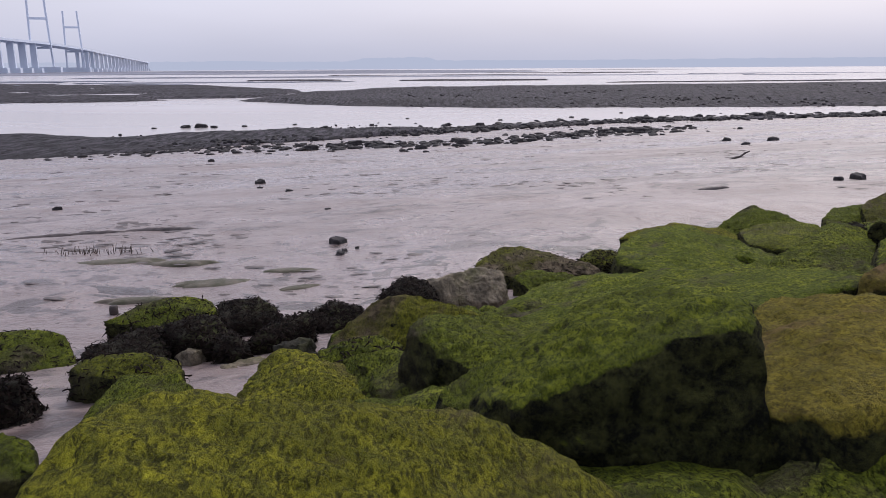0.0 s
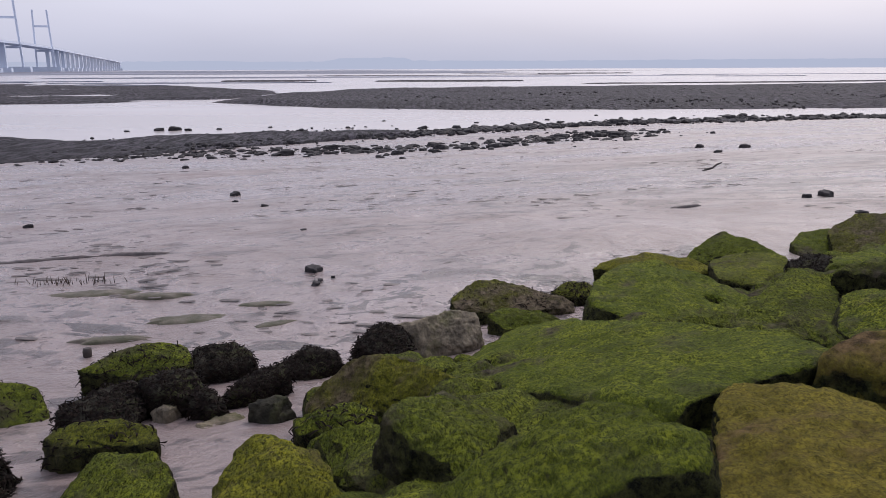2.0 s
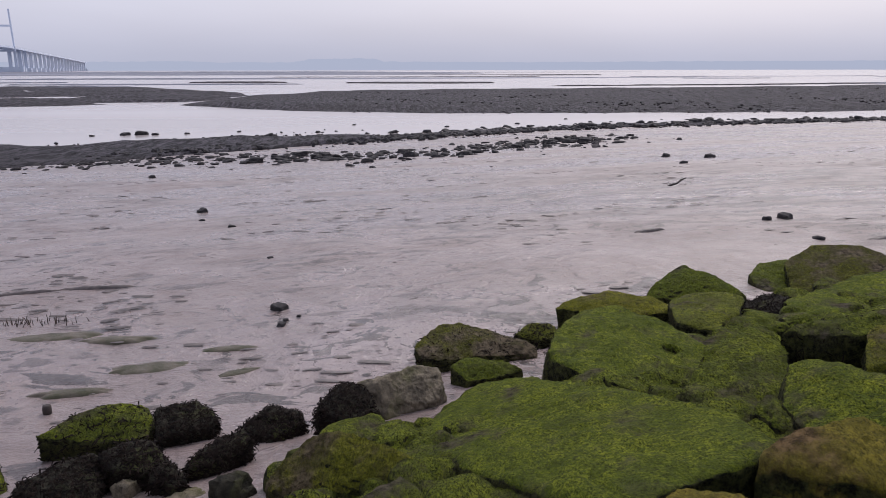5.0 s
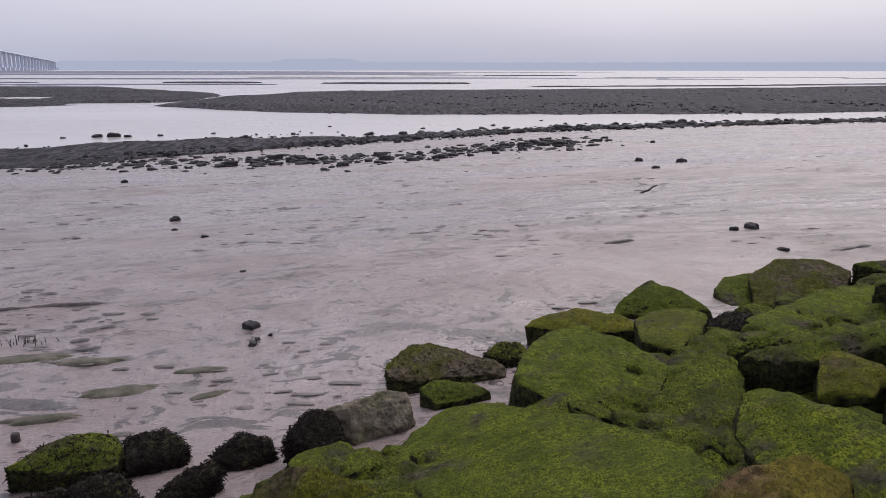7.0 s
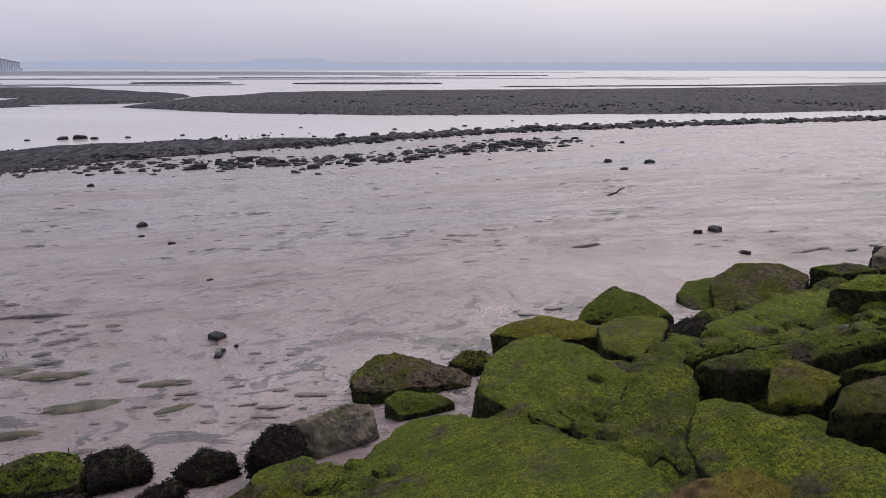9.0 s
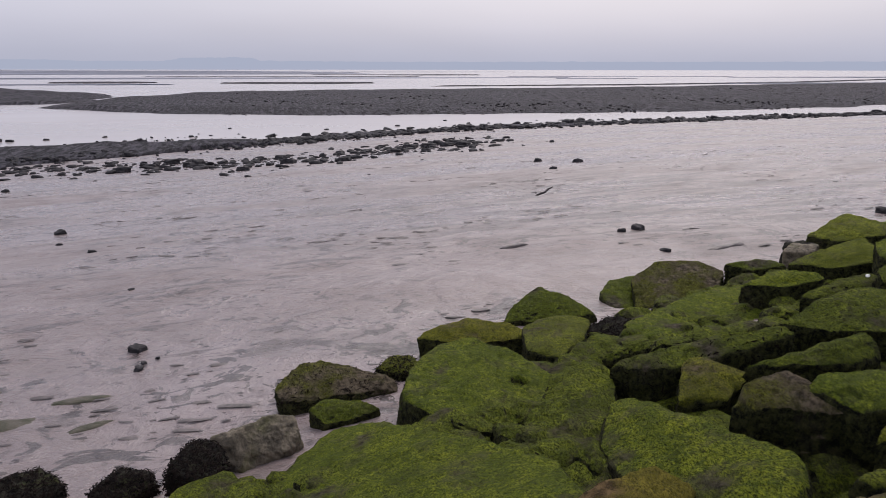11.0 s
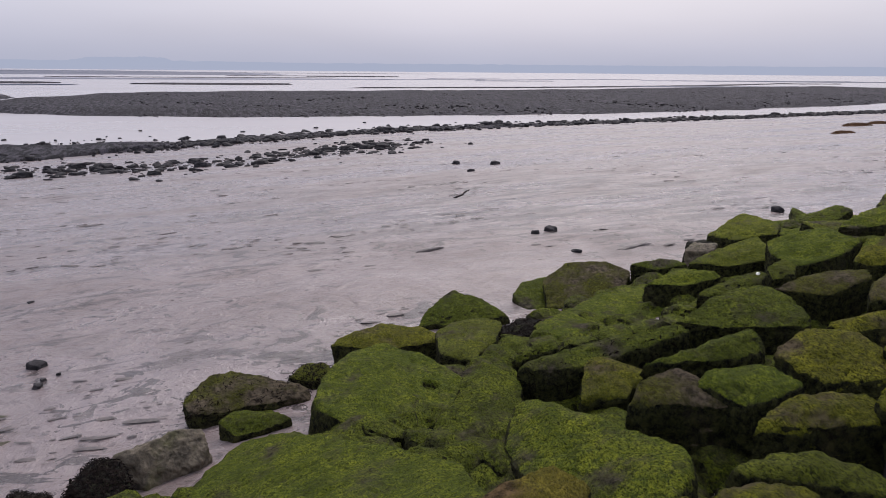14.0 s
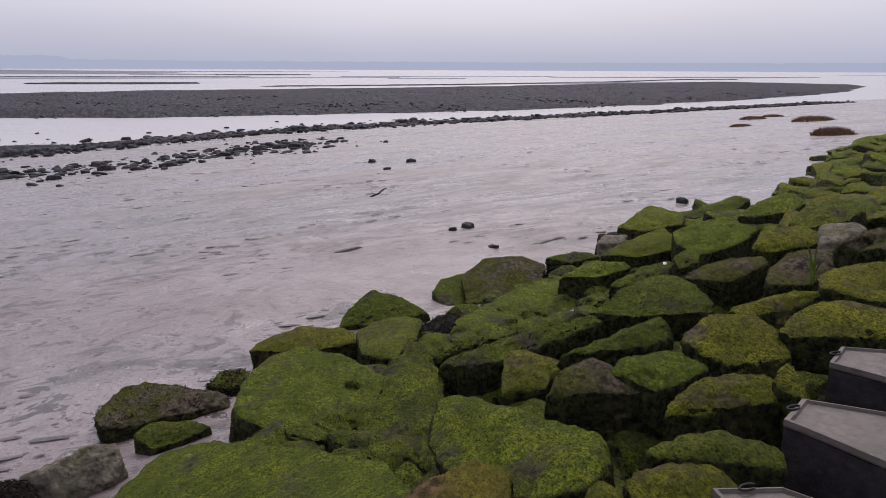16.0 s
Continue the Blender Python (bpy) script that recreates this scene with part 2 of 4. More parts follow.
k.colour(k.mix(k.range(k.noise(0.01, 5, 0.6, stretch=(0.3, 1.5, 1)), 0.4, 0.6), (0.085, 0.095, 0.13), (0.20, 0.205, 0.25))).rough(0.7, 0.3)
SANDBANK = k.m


# ---- helpers for meshes ----
def mesh_object(name, verts, faces, material, parent=None, smooth=True, label=""):
    me = bpy.data.meshes.new(name)
    me.from_pydata([tuple(v) for v in verts], [], [tuple(f) for f in faces])
    if smooth:
        me.shade_smooth()
    me.materials.append(material)
    ob = new(name, me)
    if parent is not None:
        ob.parent = parent
    if label:
        ob["label"] = label
    return ob


def part(name, bm, material, parent, label=""):
    me = bpy.data.meshes.new(name)
    bm.to_mesh(me)
    bm.free()
    me.materials.append(material)
    ob = new(name, me)
    ob.parent = parent
    if label:
        ob["label"] = label
    return ob


def grid_faces(nu, nv, wrap=False):
    f = []
    for i in range(nu - 1):
        for j in range(nv if wrap else nv - 1):
            k = (j + 1) % nv
            f.append((i * nv + j, i * nv + k, (i + 1) * nv + k, (i + 1) * nv + j))
    return f


def fbm(x, y, z=0.0, octaves=4):
    return noise.fractal((x, y, z), 0.9, 2.1, octaves)


SHORE_X, SHORE_Y = [-60, -8, -2.2, -0.4, 1.1, 2.5, 4.2, 7.5, 20, 120], [-20, 1.0, 4.0, 4.7, 5.6, 6.7, 7.7, 8.8, 15.6, 41]
FALL_D = [-60, 0, 1.8, 2.5, 4.5, 8.6, 14, 29, 54, 60, 75]
FALL_Z = [0.02, 0.02, 0.0, -0.06, -0.2, -0.6, -1.14, -2.4, -4.25, -4.5, -5.4]
WATER_Z = -4.5


def offshore(x, y):
    """Metres out from the foot of the rocks, square to the shore."""
    line = 4.9 + 0.55 * x if x < 20 else 15.9 + 0.25 * (x - 20)
    near = np.interp(x, SHORE_X, SHORE_Y)
    w = min(max((y - near) / 6.0, 0.0), 1.0)
    return 0.877 * (y - (near * (1 - w) + line * w))


def ground_z(x, y):
    d = offshore(x, y)
    z = float(np.interp(d, FALL_D, FALL_Z))
    if d < 0:
        inland = min(max((x - 0.8) / 1.2, 0.0), 1.0) * min(-d / 0.6, 1.0)
        z = min(0.02 - 0.22 * d - 0.12 * inland, 0.80)
    return z


# ---- ground, water, banks ----
def build_ground():
    angles = np.concatenate([np.linspace(-36, 62, 620), np.linspace(63, 322, 70)])
    radii = np.concatenate([np.geomspace(0.6, 3.2, 14)[:-1], np.geomspace(3.2, 45, 330)[:-1], np.geomspace(45, 4700, 70)])
    verts = []
    for r in radii:
        for a in angles:
            x, y = r * math.sin(radians(a)), r * math.cos(radians(a))
            d, z = offshore(x, y), ground_z(x, y)
            if 3.0 < r < 70 and -40 < a < 66:
                fade = min(max((d + 0.6) / 1.0, 0.25), 1.0)
                u, v = 0.88 * x + 0.48 * y, -0.48 * x + 0.88 * y
                z += fade * (0.040 * fbm(0.3 * u, 0.6 * v, 1.0) + 0.011 * noise.ridged_multi_fractal((0.9 * u, 1.7 * v, 3.0), 1.0, 2.1, 4, 1.0, 2.0))
                z += fade * 0.007 * noise.noise((4.2 * u, 4.5 * v, 5.0))
            verts.append((x, y, z))
    n = len(angles)
    faces = grid_faces(len(radii), n, wrap=True)
    verts.append((0, 0, ground_z(0, 0)))
    faces += [(len(verts) - 1, (j + 1) % n, j) for j in range(n)]
    ob = mesh_object("ground", verts, faces, MUD)
    tagged(ob, "wet grey-pink tidal mud sloping down to a channel", "mud", kind="structure")


build_ground()
ring = [(r * math.sin(radians(a)), r * math.cos(radians(a)), WATER_Z) for r in (20, 60, 150, 400, 1000, 2200, 4800) for a in range(0, 360, 4)]
tagged(mesh_object("water", ring, grid_faces(7, 90, wrap=True), WATER), "pale silty water of a tidal estuary at low tide", "water", kind="structure")


def build_bank(name, label, xs, near, far, height, seed, steps=26, nx=340, pools=0.0, material=None, wander=2.2):
    """A low bank of gravel between two edges, domed, uneven, with hollows where water stands."""
    verts, taper = [], 0.03 * (xs[-1] - xs[0])
    for x in np.linspace(xs[0], xs[-1], nx):
        a, b = np.interp(x, xs, near), np.interp(x, xs, far)
        a, b = a + wander * fbm(0.09 * x, seed, 1, 5), b + 2 * wander * fbm(0.06 * x, seed, 4, 4)
        for j in range(steps):
            v = (j / (steps - 1)) ** 1.5
            y = a + (b - a) * v
            rise = min(v / 0.10, 1.0) * min((1 - v) / 0.2, 1.0)
            rise *= min((x - xs[0]) / taper, 1.0) * min((xs[-1] - x) / taper, 1.0)
            bump = fbm(0.05 * x + seed, 0.05 * y, seed, 5)
            z = WATER_Z - 0.25 + (height + 0.25) * rise + 0.22 * bump * (0.4 + rise) * min(height, 1)
            z += 0.10 * rise * noise.noise((0.9 * x, 0.5 * y, seed))
            if pools and rise > 0.2:
                z -= pools * max(noise.noise((0.03 * x, 0.11 * y, seed)) - 0.08, 0)
            verts.append((x, y, z))
    tagged(mesh_object(name, verts, grid_faces(nx, steps), material or GRAVEL), label, "gravel bank", kind="structure")


build_bank("gravel_bank_far", "long dark gravel bank beyond the channel", [-42, -30, -16, 10, 60, 93, 150, 230, 330],
           [147, 137, 121, 112, 109, 114, 131, 165, 230], [152, 190, 232, 250, 262, 266, 278, 310, 330], 0.75, 3.0)
build_bank("gravel_bank_left", "dark gravel bank with pools of standing water", [-260, -120, -78, -63, -46, -33],
           [150, 138, 135, 141, 155, 170], [385, 336, 290, 262, 236, 200], 0.5, 7.0, pools=2.4)
build_bank("shingle_bank", "dark shingle bank along the near edge of the channel", [-80, -44, -27, -20, -12, -6, 1],
           [34, 38, 45, 52, 60, 65, 72], [80, 77, 72, 75, 79, 79, 74], 0.42, 11.0, nx=300, wander=4.0)
build_bank("gravel_strip_6", "narrow strip of dark stones along the channel", [-3, 6, 14, 27, 40, 54, 73, 107, 150], [71, 75, 79.5, 84.5, 88.5, 90.5, 93.5, 98.5, 109],
           [75, 79.5, 85, 90.5, 94.5, 97, 99, 104, 114], 0.14, 33.0, 10, 300, wander=1.8)
build_bank("gravel_strip_1", "thin dark gravel strip in shallow water", [-96, -80, -60, -48], [378, 372, 370, 380], [388, 400, 404, 386], 0.5, 15.0, 10, 80)
build_bank("gravel_strip_2", "thin dark gravel strip in shallow water", [-20, 0, 30, 52], [362, 352, 344, 356], [366, 378, 384, 362], 0.5, 18.0, 10, 80)
build_bank("gravel_strip_3", "thin dark gravel strip in shallow water", [60, 150, 260, 420], [290, 296, 330, 430], [296, 312, 350, 440], 0.3, 21.0, 10, 120)
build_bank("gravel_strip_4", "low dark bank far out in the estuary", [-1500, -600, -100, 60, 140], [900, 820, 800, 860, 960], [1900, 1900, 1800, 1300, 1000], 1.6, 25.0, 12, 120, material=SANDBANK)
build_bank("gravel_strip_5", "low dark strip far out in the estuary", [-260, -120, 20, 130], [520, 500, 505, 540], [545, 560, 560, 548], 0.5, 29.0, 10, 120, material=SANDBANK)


bars = random.Random(12)
for i in range(22):
    d, a = 330 * (1 + 3.2 * bars.random() ** 1.5), radians(bars.uniform(-34, 58))
    cx, cy, half = d * math.sin(a), d * math.cos(a), d * bars.uniform(0.05, 0.22)
    thick = d * bars.uniform(0.012, 0.05)
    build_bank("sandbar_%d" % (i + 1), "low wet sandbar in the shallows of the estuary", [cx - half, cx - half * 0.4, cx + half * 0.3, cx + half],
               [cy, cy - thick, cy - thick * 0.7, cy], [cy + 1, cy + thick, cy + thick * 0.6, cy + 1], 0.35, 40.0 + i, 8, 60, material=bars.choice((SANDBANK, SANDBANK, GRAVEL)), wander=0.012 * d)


def build_hills(name, label, profile, dist, seed):
    """A far ridge on an arc round the place: (heading in degrees, height in metres) from left to right."""
    hs, zs = zip(*profile)
    verts = []
    for a in np.linspace(hs[0], hs[-1], 420):
        z = float(np.interp(a, hs, zs))
        z *= 1 + 0.10 * fbm(a * 0.9, seed, 0, 4) + 0.05 * fbm(a * 6, seed, 2, 3)
        for r, q in ((dist, -6), (dist + 10, z * 0.8), (dist + 40, z), (dist + 300, z * 0.9)):
            verts.append((r * math.sin(radians(a)), r * math.cos(radians(a)), WATER_Z + q))
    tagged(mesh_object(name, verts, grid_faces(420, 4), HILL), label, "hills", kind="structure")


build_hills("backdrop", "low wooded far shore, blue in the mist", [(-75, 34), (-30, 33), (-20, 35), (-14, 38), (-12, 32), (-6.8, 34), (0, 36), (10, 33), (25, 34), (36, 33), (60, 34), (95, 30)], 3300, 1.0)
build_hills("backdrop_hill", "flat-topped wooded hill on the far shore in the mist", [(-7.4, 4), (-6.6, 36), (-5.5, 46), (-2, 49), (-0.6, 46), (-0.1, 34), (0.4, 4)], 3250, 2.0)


# ---- boulders ----
def rock_points(seed):
    """Corners of an angular block about one metre wide, worn back at random."""
    r = np.random.RandomState(seed)
    c = np.array([[x, y, z] for x in (-1, 1) for y in (-1, 1) for z in (-1, 1)], float)
    c *= 0.5 * (1 - r.uniform(0, 0.36, (8, 3)))
    c[c[:, 2] > 0, :2] *= r.uniform(0.62, 1, (4, 1))
    f = np.array([[1, 0, 0], [-1, 0, 0], [0, 1, 0], [0, -1, 0], [0, 0, 1], [0, 0, -1]], float) * 0.5 * r.uniform(0.82, 1.02, (6, 1))
    f += (f == 0) * r.uniform(-0.22, 0.22, (6, 3))
    return np.vstack([c, f])


def rock_bmesh(points, size, levels, seed, rough=1.0, worn=2):
    """The worn block as a mesh: split fine, edges rounded, faces roughened at three scales."""
    bm = bmesh.new()
    pts = points * np.array(size) * np.array((1.14, 1.14, 1.06))
    for p in pts:
        bm.verts.new(p)
    bmesh.ops.convex_hull(bm, input=bm.verts[:])
    bmesh.ops.delete(bm, geom=[v for v in bm.verts if not v.link_faces], context="VERTS")
    for i in range(levels):
        bmesh.ops.subdivide_edges(bm, edges=bm.edges[:], cuts=1, use_grid_fill=True)
        if i >= worn:
            bmesh.ops.smooth_vert(bm, verts=bm.verts[:], factor=0.5, use_axis_x=True, use_axis_y=True, use_axis_z=True)
    bm.normal_update()
    s = (size[0] * size[1] * size[2]) ** (1 / 3)
    off = Vector((seed * 0.37, seed * 0.11, seed * 0.53))
    for v in bm.verts:
        q = v.co + off
        h = 0.048 * s * noise.fractal(q * (2.1 / s), 0.9, 2.0, 4)
        h -= 0.045 * s * max(0.0, noise.ridged_multi_fractal(q * (2.6 / s), 1.0, 2.2, 3, 1.0, 2.0) - 1.25)
        h += 0.014 * noise.fractal(q * 14, 0.6, 2.1, 5)
        v.co += v.normal * h * rough
    for f in bm.faces:
        f.smooth = True
    return bm


def add_wrack(bm_rock, seed, density, length):
    """Bladder wrack: many short forked ribbons that hang over the upper faces of a rock."""
    r = random.Random(seed)
    faces = [f for f in bm_rock.faces if f.normal.z > -0.25]
    areas = np.cumsum([f.calc_area() for f in faces])
    verts, tris = [], []
    for _ in range(int(density * areas[-1])):
        f = faces[int(np.searchsorted(areas, r.random() * areas[-1]))]
        p = f.calc_center_median()
        n = f.normal
        side = Vector((r.uniform(-1, 1), r.uniform(-1, 1), r.uniform(-0.5, 0.3)))
        side = (side - n * side.dot(n)).normalized()
        cross = n.cross(side)
        ln, w = length * r.uniform(0.5, 1.3), length * r.uniform(0.06, 0.13)
        lift = r.uniform(0.3, 1.6)
        base = len(verts)
        for i, t in enumerate((0.0, 0.4, 0.8, 1.0)):
            q = p + side * ln * t + n * ln * lift * (t - 0.75 * t * t) - Vector((0, 0, 0.25 * ln * t * t))
            ww = w * (0.5, 1.0, 0.8, 0.25)[i]
            q += cross * w * r.uniform(-0.5, 0.5)
            verts += [q - cross * ww, q + cross * ww + n * ww * r.uniform(-0.5, 0.5)]
        for i in range(3):
            a = base + 2 * i
            tris += [(a, a + 1, a + 3, a + 2)]
    return verts, tris


LABELS = {
    "GREEN": "angular boulder thickly covered in bright green algae",
    "YELLOW": "angular boulder covered in yellowish olive algae",
    "OCHRE": "flat boulder with patchy ochre and green algae",
    "DEEP": "dark boulder with patches of dull green algae",
    "BROWN": "brown boulder with thin algae on its top",
    "GREY": "bare grey-brown boulder lying in the mud",
    "DARK": "small dark wet rock at the edge of the mud",
    "WEED": "rock draped in black bladder wrack on the mud",
}
SKINS = {"GREEN": GREEN, "YELLOW": YELLOW, "OCHRE": OCHRE, "DEEP": DEEP, "BROWN": BROWN, "GREY": GREY, "DARK": DARK, "WEED": DARK}


def boulder(skin, seed, x, y, z, lx, ly, lz, yaw, pitch, roll, levels=4, wrack=0, label="", deep=0.15, dent=None):
    """One stone of the rock armour: its kind, shape seed, place, three sizes and turn in degrees."""
    corners = rock_points(seed)
    corners[corners[:, 2] < 0, 2] -= deep / lz
    bm = rock_bmesh(corners, (lx, ly, lz), levels, seed)
    m = Matrix.Translation((x, y, z)) @ Matrix.Rotation(radians(yaw), 4, "Z") @ Matrix.Rotation(radians(pitch), 4, "Y") @ Matrix.Rotation(radians(roll), 4, "X")
    bmesh.ops.transform(bm, matrix=m, verts=bm.verts[:])
    bm.normal_update()
    if dent:
        for v in bm.verts:
            d = math.hypot(v.co.x - dent[0], v.co.y - dent[1]) / dent[2]
            if d < 1 and v.normal.z > 0.3:
                v.co.z -= dent[2] * 0.9 * (1 - d ** 3)
        bm.normal_update()
    weed = add_wrack(bm, seed, wrack, 0.036) if wrack else None
    bmesh.ops.translate(bm, vec=(-x, -y, -z), verts=bm.verts[:])
    me = bpy.data.meshes.new("boulder")
    bm.to_mesh(me)
    bm.free()
    me.materials.append(SKINS[skin])
    ob = new("boulder", me)
    ob.location = (x, y, z)
    tagged(ob, label or LABELS[skin], "boulder", "rock armour along the shore")
    if weed:
        c = Vector((x, y, z))
        w = mesh_object("seaweed", [v - c for v in weed[0]], weed[1], WRACK, ob, smooth=False, label="wet black bladder wrack")
        tagged(w, kind="stuff")
    return ob


def icosphere(levels):
    bm = bmesh.new()
    bmesh.ops.create_icosphere(bm, subdivisions=levels, radius=1.0)
    bm.verts.ensure_lookup_table()
    got = np.array([v.co[:] for v in bm.verts]), [tuple(v.index for v in f.verts) for f in bm.faces]
    bm.free()
    return got


SPHERES = {n: icosphere(n) for n in (5, 6)}


def hull_planes(points):
    """Outward normals and distances of the faces of the convex hull round the points."""
    bm = bmesh.new()
    for p in points:
        bm.verts.new(p)
    bmesh.ops.convex_hull(bm, input=bm.verts[:])
    bm.normal_update()
    middle = Vector(np.mean(points, axis=0))
    out = []
    for f in bm.faces:
        n = f.normal if f.normal.dot(f.calc_center_median() - middle) > 0 else -f.normal
        out.append((*n, max(n.dot(f.calc_center_median()), 0.02)))
    bm.free()
    return np.array(out)


def worn_block(corners, seed, levels, crisp=48):
    """A quarried block with the given corners: chipped, its edges worn round, its faces pitted and cracked."""
    r = np.random.RandomState(seed)
    pts = np.array(corners, float)
    middle = (pts.max(0) + pts.min(0)) / 2
    size = (pts.max(0) - pts.min(0)) / 2
    planes = hull_planes((pts - middle) / size)
    chips = r.normal(size=(13, 3))
    chips /= np.linalg.norm(chips, axis=1)[:, None]
    reach = (((pts - middle) / size) @ chips.T).max(0) * r.uniform(0.85, 0.98, 13)
    normals, dist = np.vstack([planes[:, :3], chips]), np.concatenate([planes[:, 3], reach])
    ways, faces = SPHERES[levels]
    pull = np.maximum(ways @ normals.T, 0) / dist
    verts = ways / (pull ** crisp).sum(1)[:, None] ** (1 / crisp) * size * 1.05 + middle
    s = float((size[0] * size[1] * size[2]) ** (1 / 3)) * 2
    off = Vector((seed * 0.37, seed * 0.11, seed * 0.53))
    bm = bmesh.new()
    vs = [bm.verts.new(v) for v in verts]
    for f in faces:
        bm.faces.new([vs[i] for i in f]).smooth = True
    bm.normal_update()
    for v in vs:
        q = v.co + off
        h = 0.018 * s * noise.fractal(q * (2.2 / s), 0.9, 2.0, 3)
        h -= 0.035 * s * max(0.0, noise.ridged_multi_fractal(q * (2.3 / s), 1.0, 2.2, 3, 1.0, 2.0) - 1.2)
        h += 0.013 * noise.fractal(q * 9, 0.7, 2.1, 4)
        h += 0.006 * noise.noise(q * 46)
        v.co += v.normal * h
    bm.normal_update()
    return bm


def rock(skin, seed, top, base, flare, levels=5, wrack=0, label="", dent=None):
    """One stone of the rock armour: its kind, a seed, the corners of its upper face, the height of its foot and the spread of its sides."""
    mx, my = np.mean([p[0] for p in top]), np.mean([p[1] for p in top])
    foot = [(mx + (x - mx) * flare, my + (y - my) * flare, base) for x, y, z in top]
    c = Vector((mx, my, base))
    crown = (mx, my, np.mean([p[2] for p in top]) + 0.03)
    bm = worn_block([Vector(p) - c for p in (*top, crown, *foot)], seed, levels)
    if dent:
        for v in bm.verts:
            d = math.hypot(v.co.x + mx - dent[0], v.co.y + my - dent[1]) / dent[2]
            if d < 1 and v.normal.z > 0.3:
                v.co.z -= dent[2] * 1.1 * (1 - d ** 3)
        bm.normal_update()
    weed = add_wrack(bm, seed, wrack, 0.036) if wrack else None
    me = bpy.data.meshes.new("boulder")
    bm.to_mesh(me)
    bm.free()
    me.materials.append(SKINS[skin])
    ob = new("boulder", me)
    ob.location = c
    tagged(ob, label or LABELS[skin], "boulder", "rock armour along the shore")
    if weed:
        tagged(mesh_object("seaweed", *weed, WRACK, ob, smooth=False, label="wet black bladder wrack"), kind="stuff")
    return ob


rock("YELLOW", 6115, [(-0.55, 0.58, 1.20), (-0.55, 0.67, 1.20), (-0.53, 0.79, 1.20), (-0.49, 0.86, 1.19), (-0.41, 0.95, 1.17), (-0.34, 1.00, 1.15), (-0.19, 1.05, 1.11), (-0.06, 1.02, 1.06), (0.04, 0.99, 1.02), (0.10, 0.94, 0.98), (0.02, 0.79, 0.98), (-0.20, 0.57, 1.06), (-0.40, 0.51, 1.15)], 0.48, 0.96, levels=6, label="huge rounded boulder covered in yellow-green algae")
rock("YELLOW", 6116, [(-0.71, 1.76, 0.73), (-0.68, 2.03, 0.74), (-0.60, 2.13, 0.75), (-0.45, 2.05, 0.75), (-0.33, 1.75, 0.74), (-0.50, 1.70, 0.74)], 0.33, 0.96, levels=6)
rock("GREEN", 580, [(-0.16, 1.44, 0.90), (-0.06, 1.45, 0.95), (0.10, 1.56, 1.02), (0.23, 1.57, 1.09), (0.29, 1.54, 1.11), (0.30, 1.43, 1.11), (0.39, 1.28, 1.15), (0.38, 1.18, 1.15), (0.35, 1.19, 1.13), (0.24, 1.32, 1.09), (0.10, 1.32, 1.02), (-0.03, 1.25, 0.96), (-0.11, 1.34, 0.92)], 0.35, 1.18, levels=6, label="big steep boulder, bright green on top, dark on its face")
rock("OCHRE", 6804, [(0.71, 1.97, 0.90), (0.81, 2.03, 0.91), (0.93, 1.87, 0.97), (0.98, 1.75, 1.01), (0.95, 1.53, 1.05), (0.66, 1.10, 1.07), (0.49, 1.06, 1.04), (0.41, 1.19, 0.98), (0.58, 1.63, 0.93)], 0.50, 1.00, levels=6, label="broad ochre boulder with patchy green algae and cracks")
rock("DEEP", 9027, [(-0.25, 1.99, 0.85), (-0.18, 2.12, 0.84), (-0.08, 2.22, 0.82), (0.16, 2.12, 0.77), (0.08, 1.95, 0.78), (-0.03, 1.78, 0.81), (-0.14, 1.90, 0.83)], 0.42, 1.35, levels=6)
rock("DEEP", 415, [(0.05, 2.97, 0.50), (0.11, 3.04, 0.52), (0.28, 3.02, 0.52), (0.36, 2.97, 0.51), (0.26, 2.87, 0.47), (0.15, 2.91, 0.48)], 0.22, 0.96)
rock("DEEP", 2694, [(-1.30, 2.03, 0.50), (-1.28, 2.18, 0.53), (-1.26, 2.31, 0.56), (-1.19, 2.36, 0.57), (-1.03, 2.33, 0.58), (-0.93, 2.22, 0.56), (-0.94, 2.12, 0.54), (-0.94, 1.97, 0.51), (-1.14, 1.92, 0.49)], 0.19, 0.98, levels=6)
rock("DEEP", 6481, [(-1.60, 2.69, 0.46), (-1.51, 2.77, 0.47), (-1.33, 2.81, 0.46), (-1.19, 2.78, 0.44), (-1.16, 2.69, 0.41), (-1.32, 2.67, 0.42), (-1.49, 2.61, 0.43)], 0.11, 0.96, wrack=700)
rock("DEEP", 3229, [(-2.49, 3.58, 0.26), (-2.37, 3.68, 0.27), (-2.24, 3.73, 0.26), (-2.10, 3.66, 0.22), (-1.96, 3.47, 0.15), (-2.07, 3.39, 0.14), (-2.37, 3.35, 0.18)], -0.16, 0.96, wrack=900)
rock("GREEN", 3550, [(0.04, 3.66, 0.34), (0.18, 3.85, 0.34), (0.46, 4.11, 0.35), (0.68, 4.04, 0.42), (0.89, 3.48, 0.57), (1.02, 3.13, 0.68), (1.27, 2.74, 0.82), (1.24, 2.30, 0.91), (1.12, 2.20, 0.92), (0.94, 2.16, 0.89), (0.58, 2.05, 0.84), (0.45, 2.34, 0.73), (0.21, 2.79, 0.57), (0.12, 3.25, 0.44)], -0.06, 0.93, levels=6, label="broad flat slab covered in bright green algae")
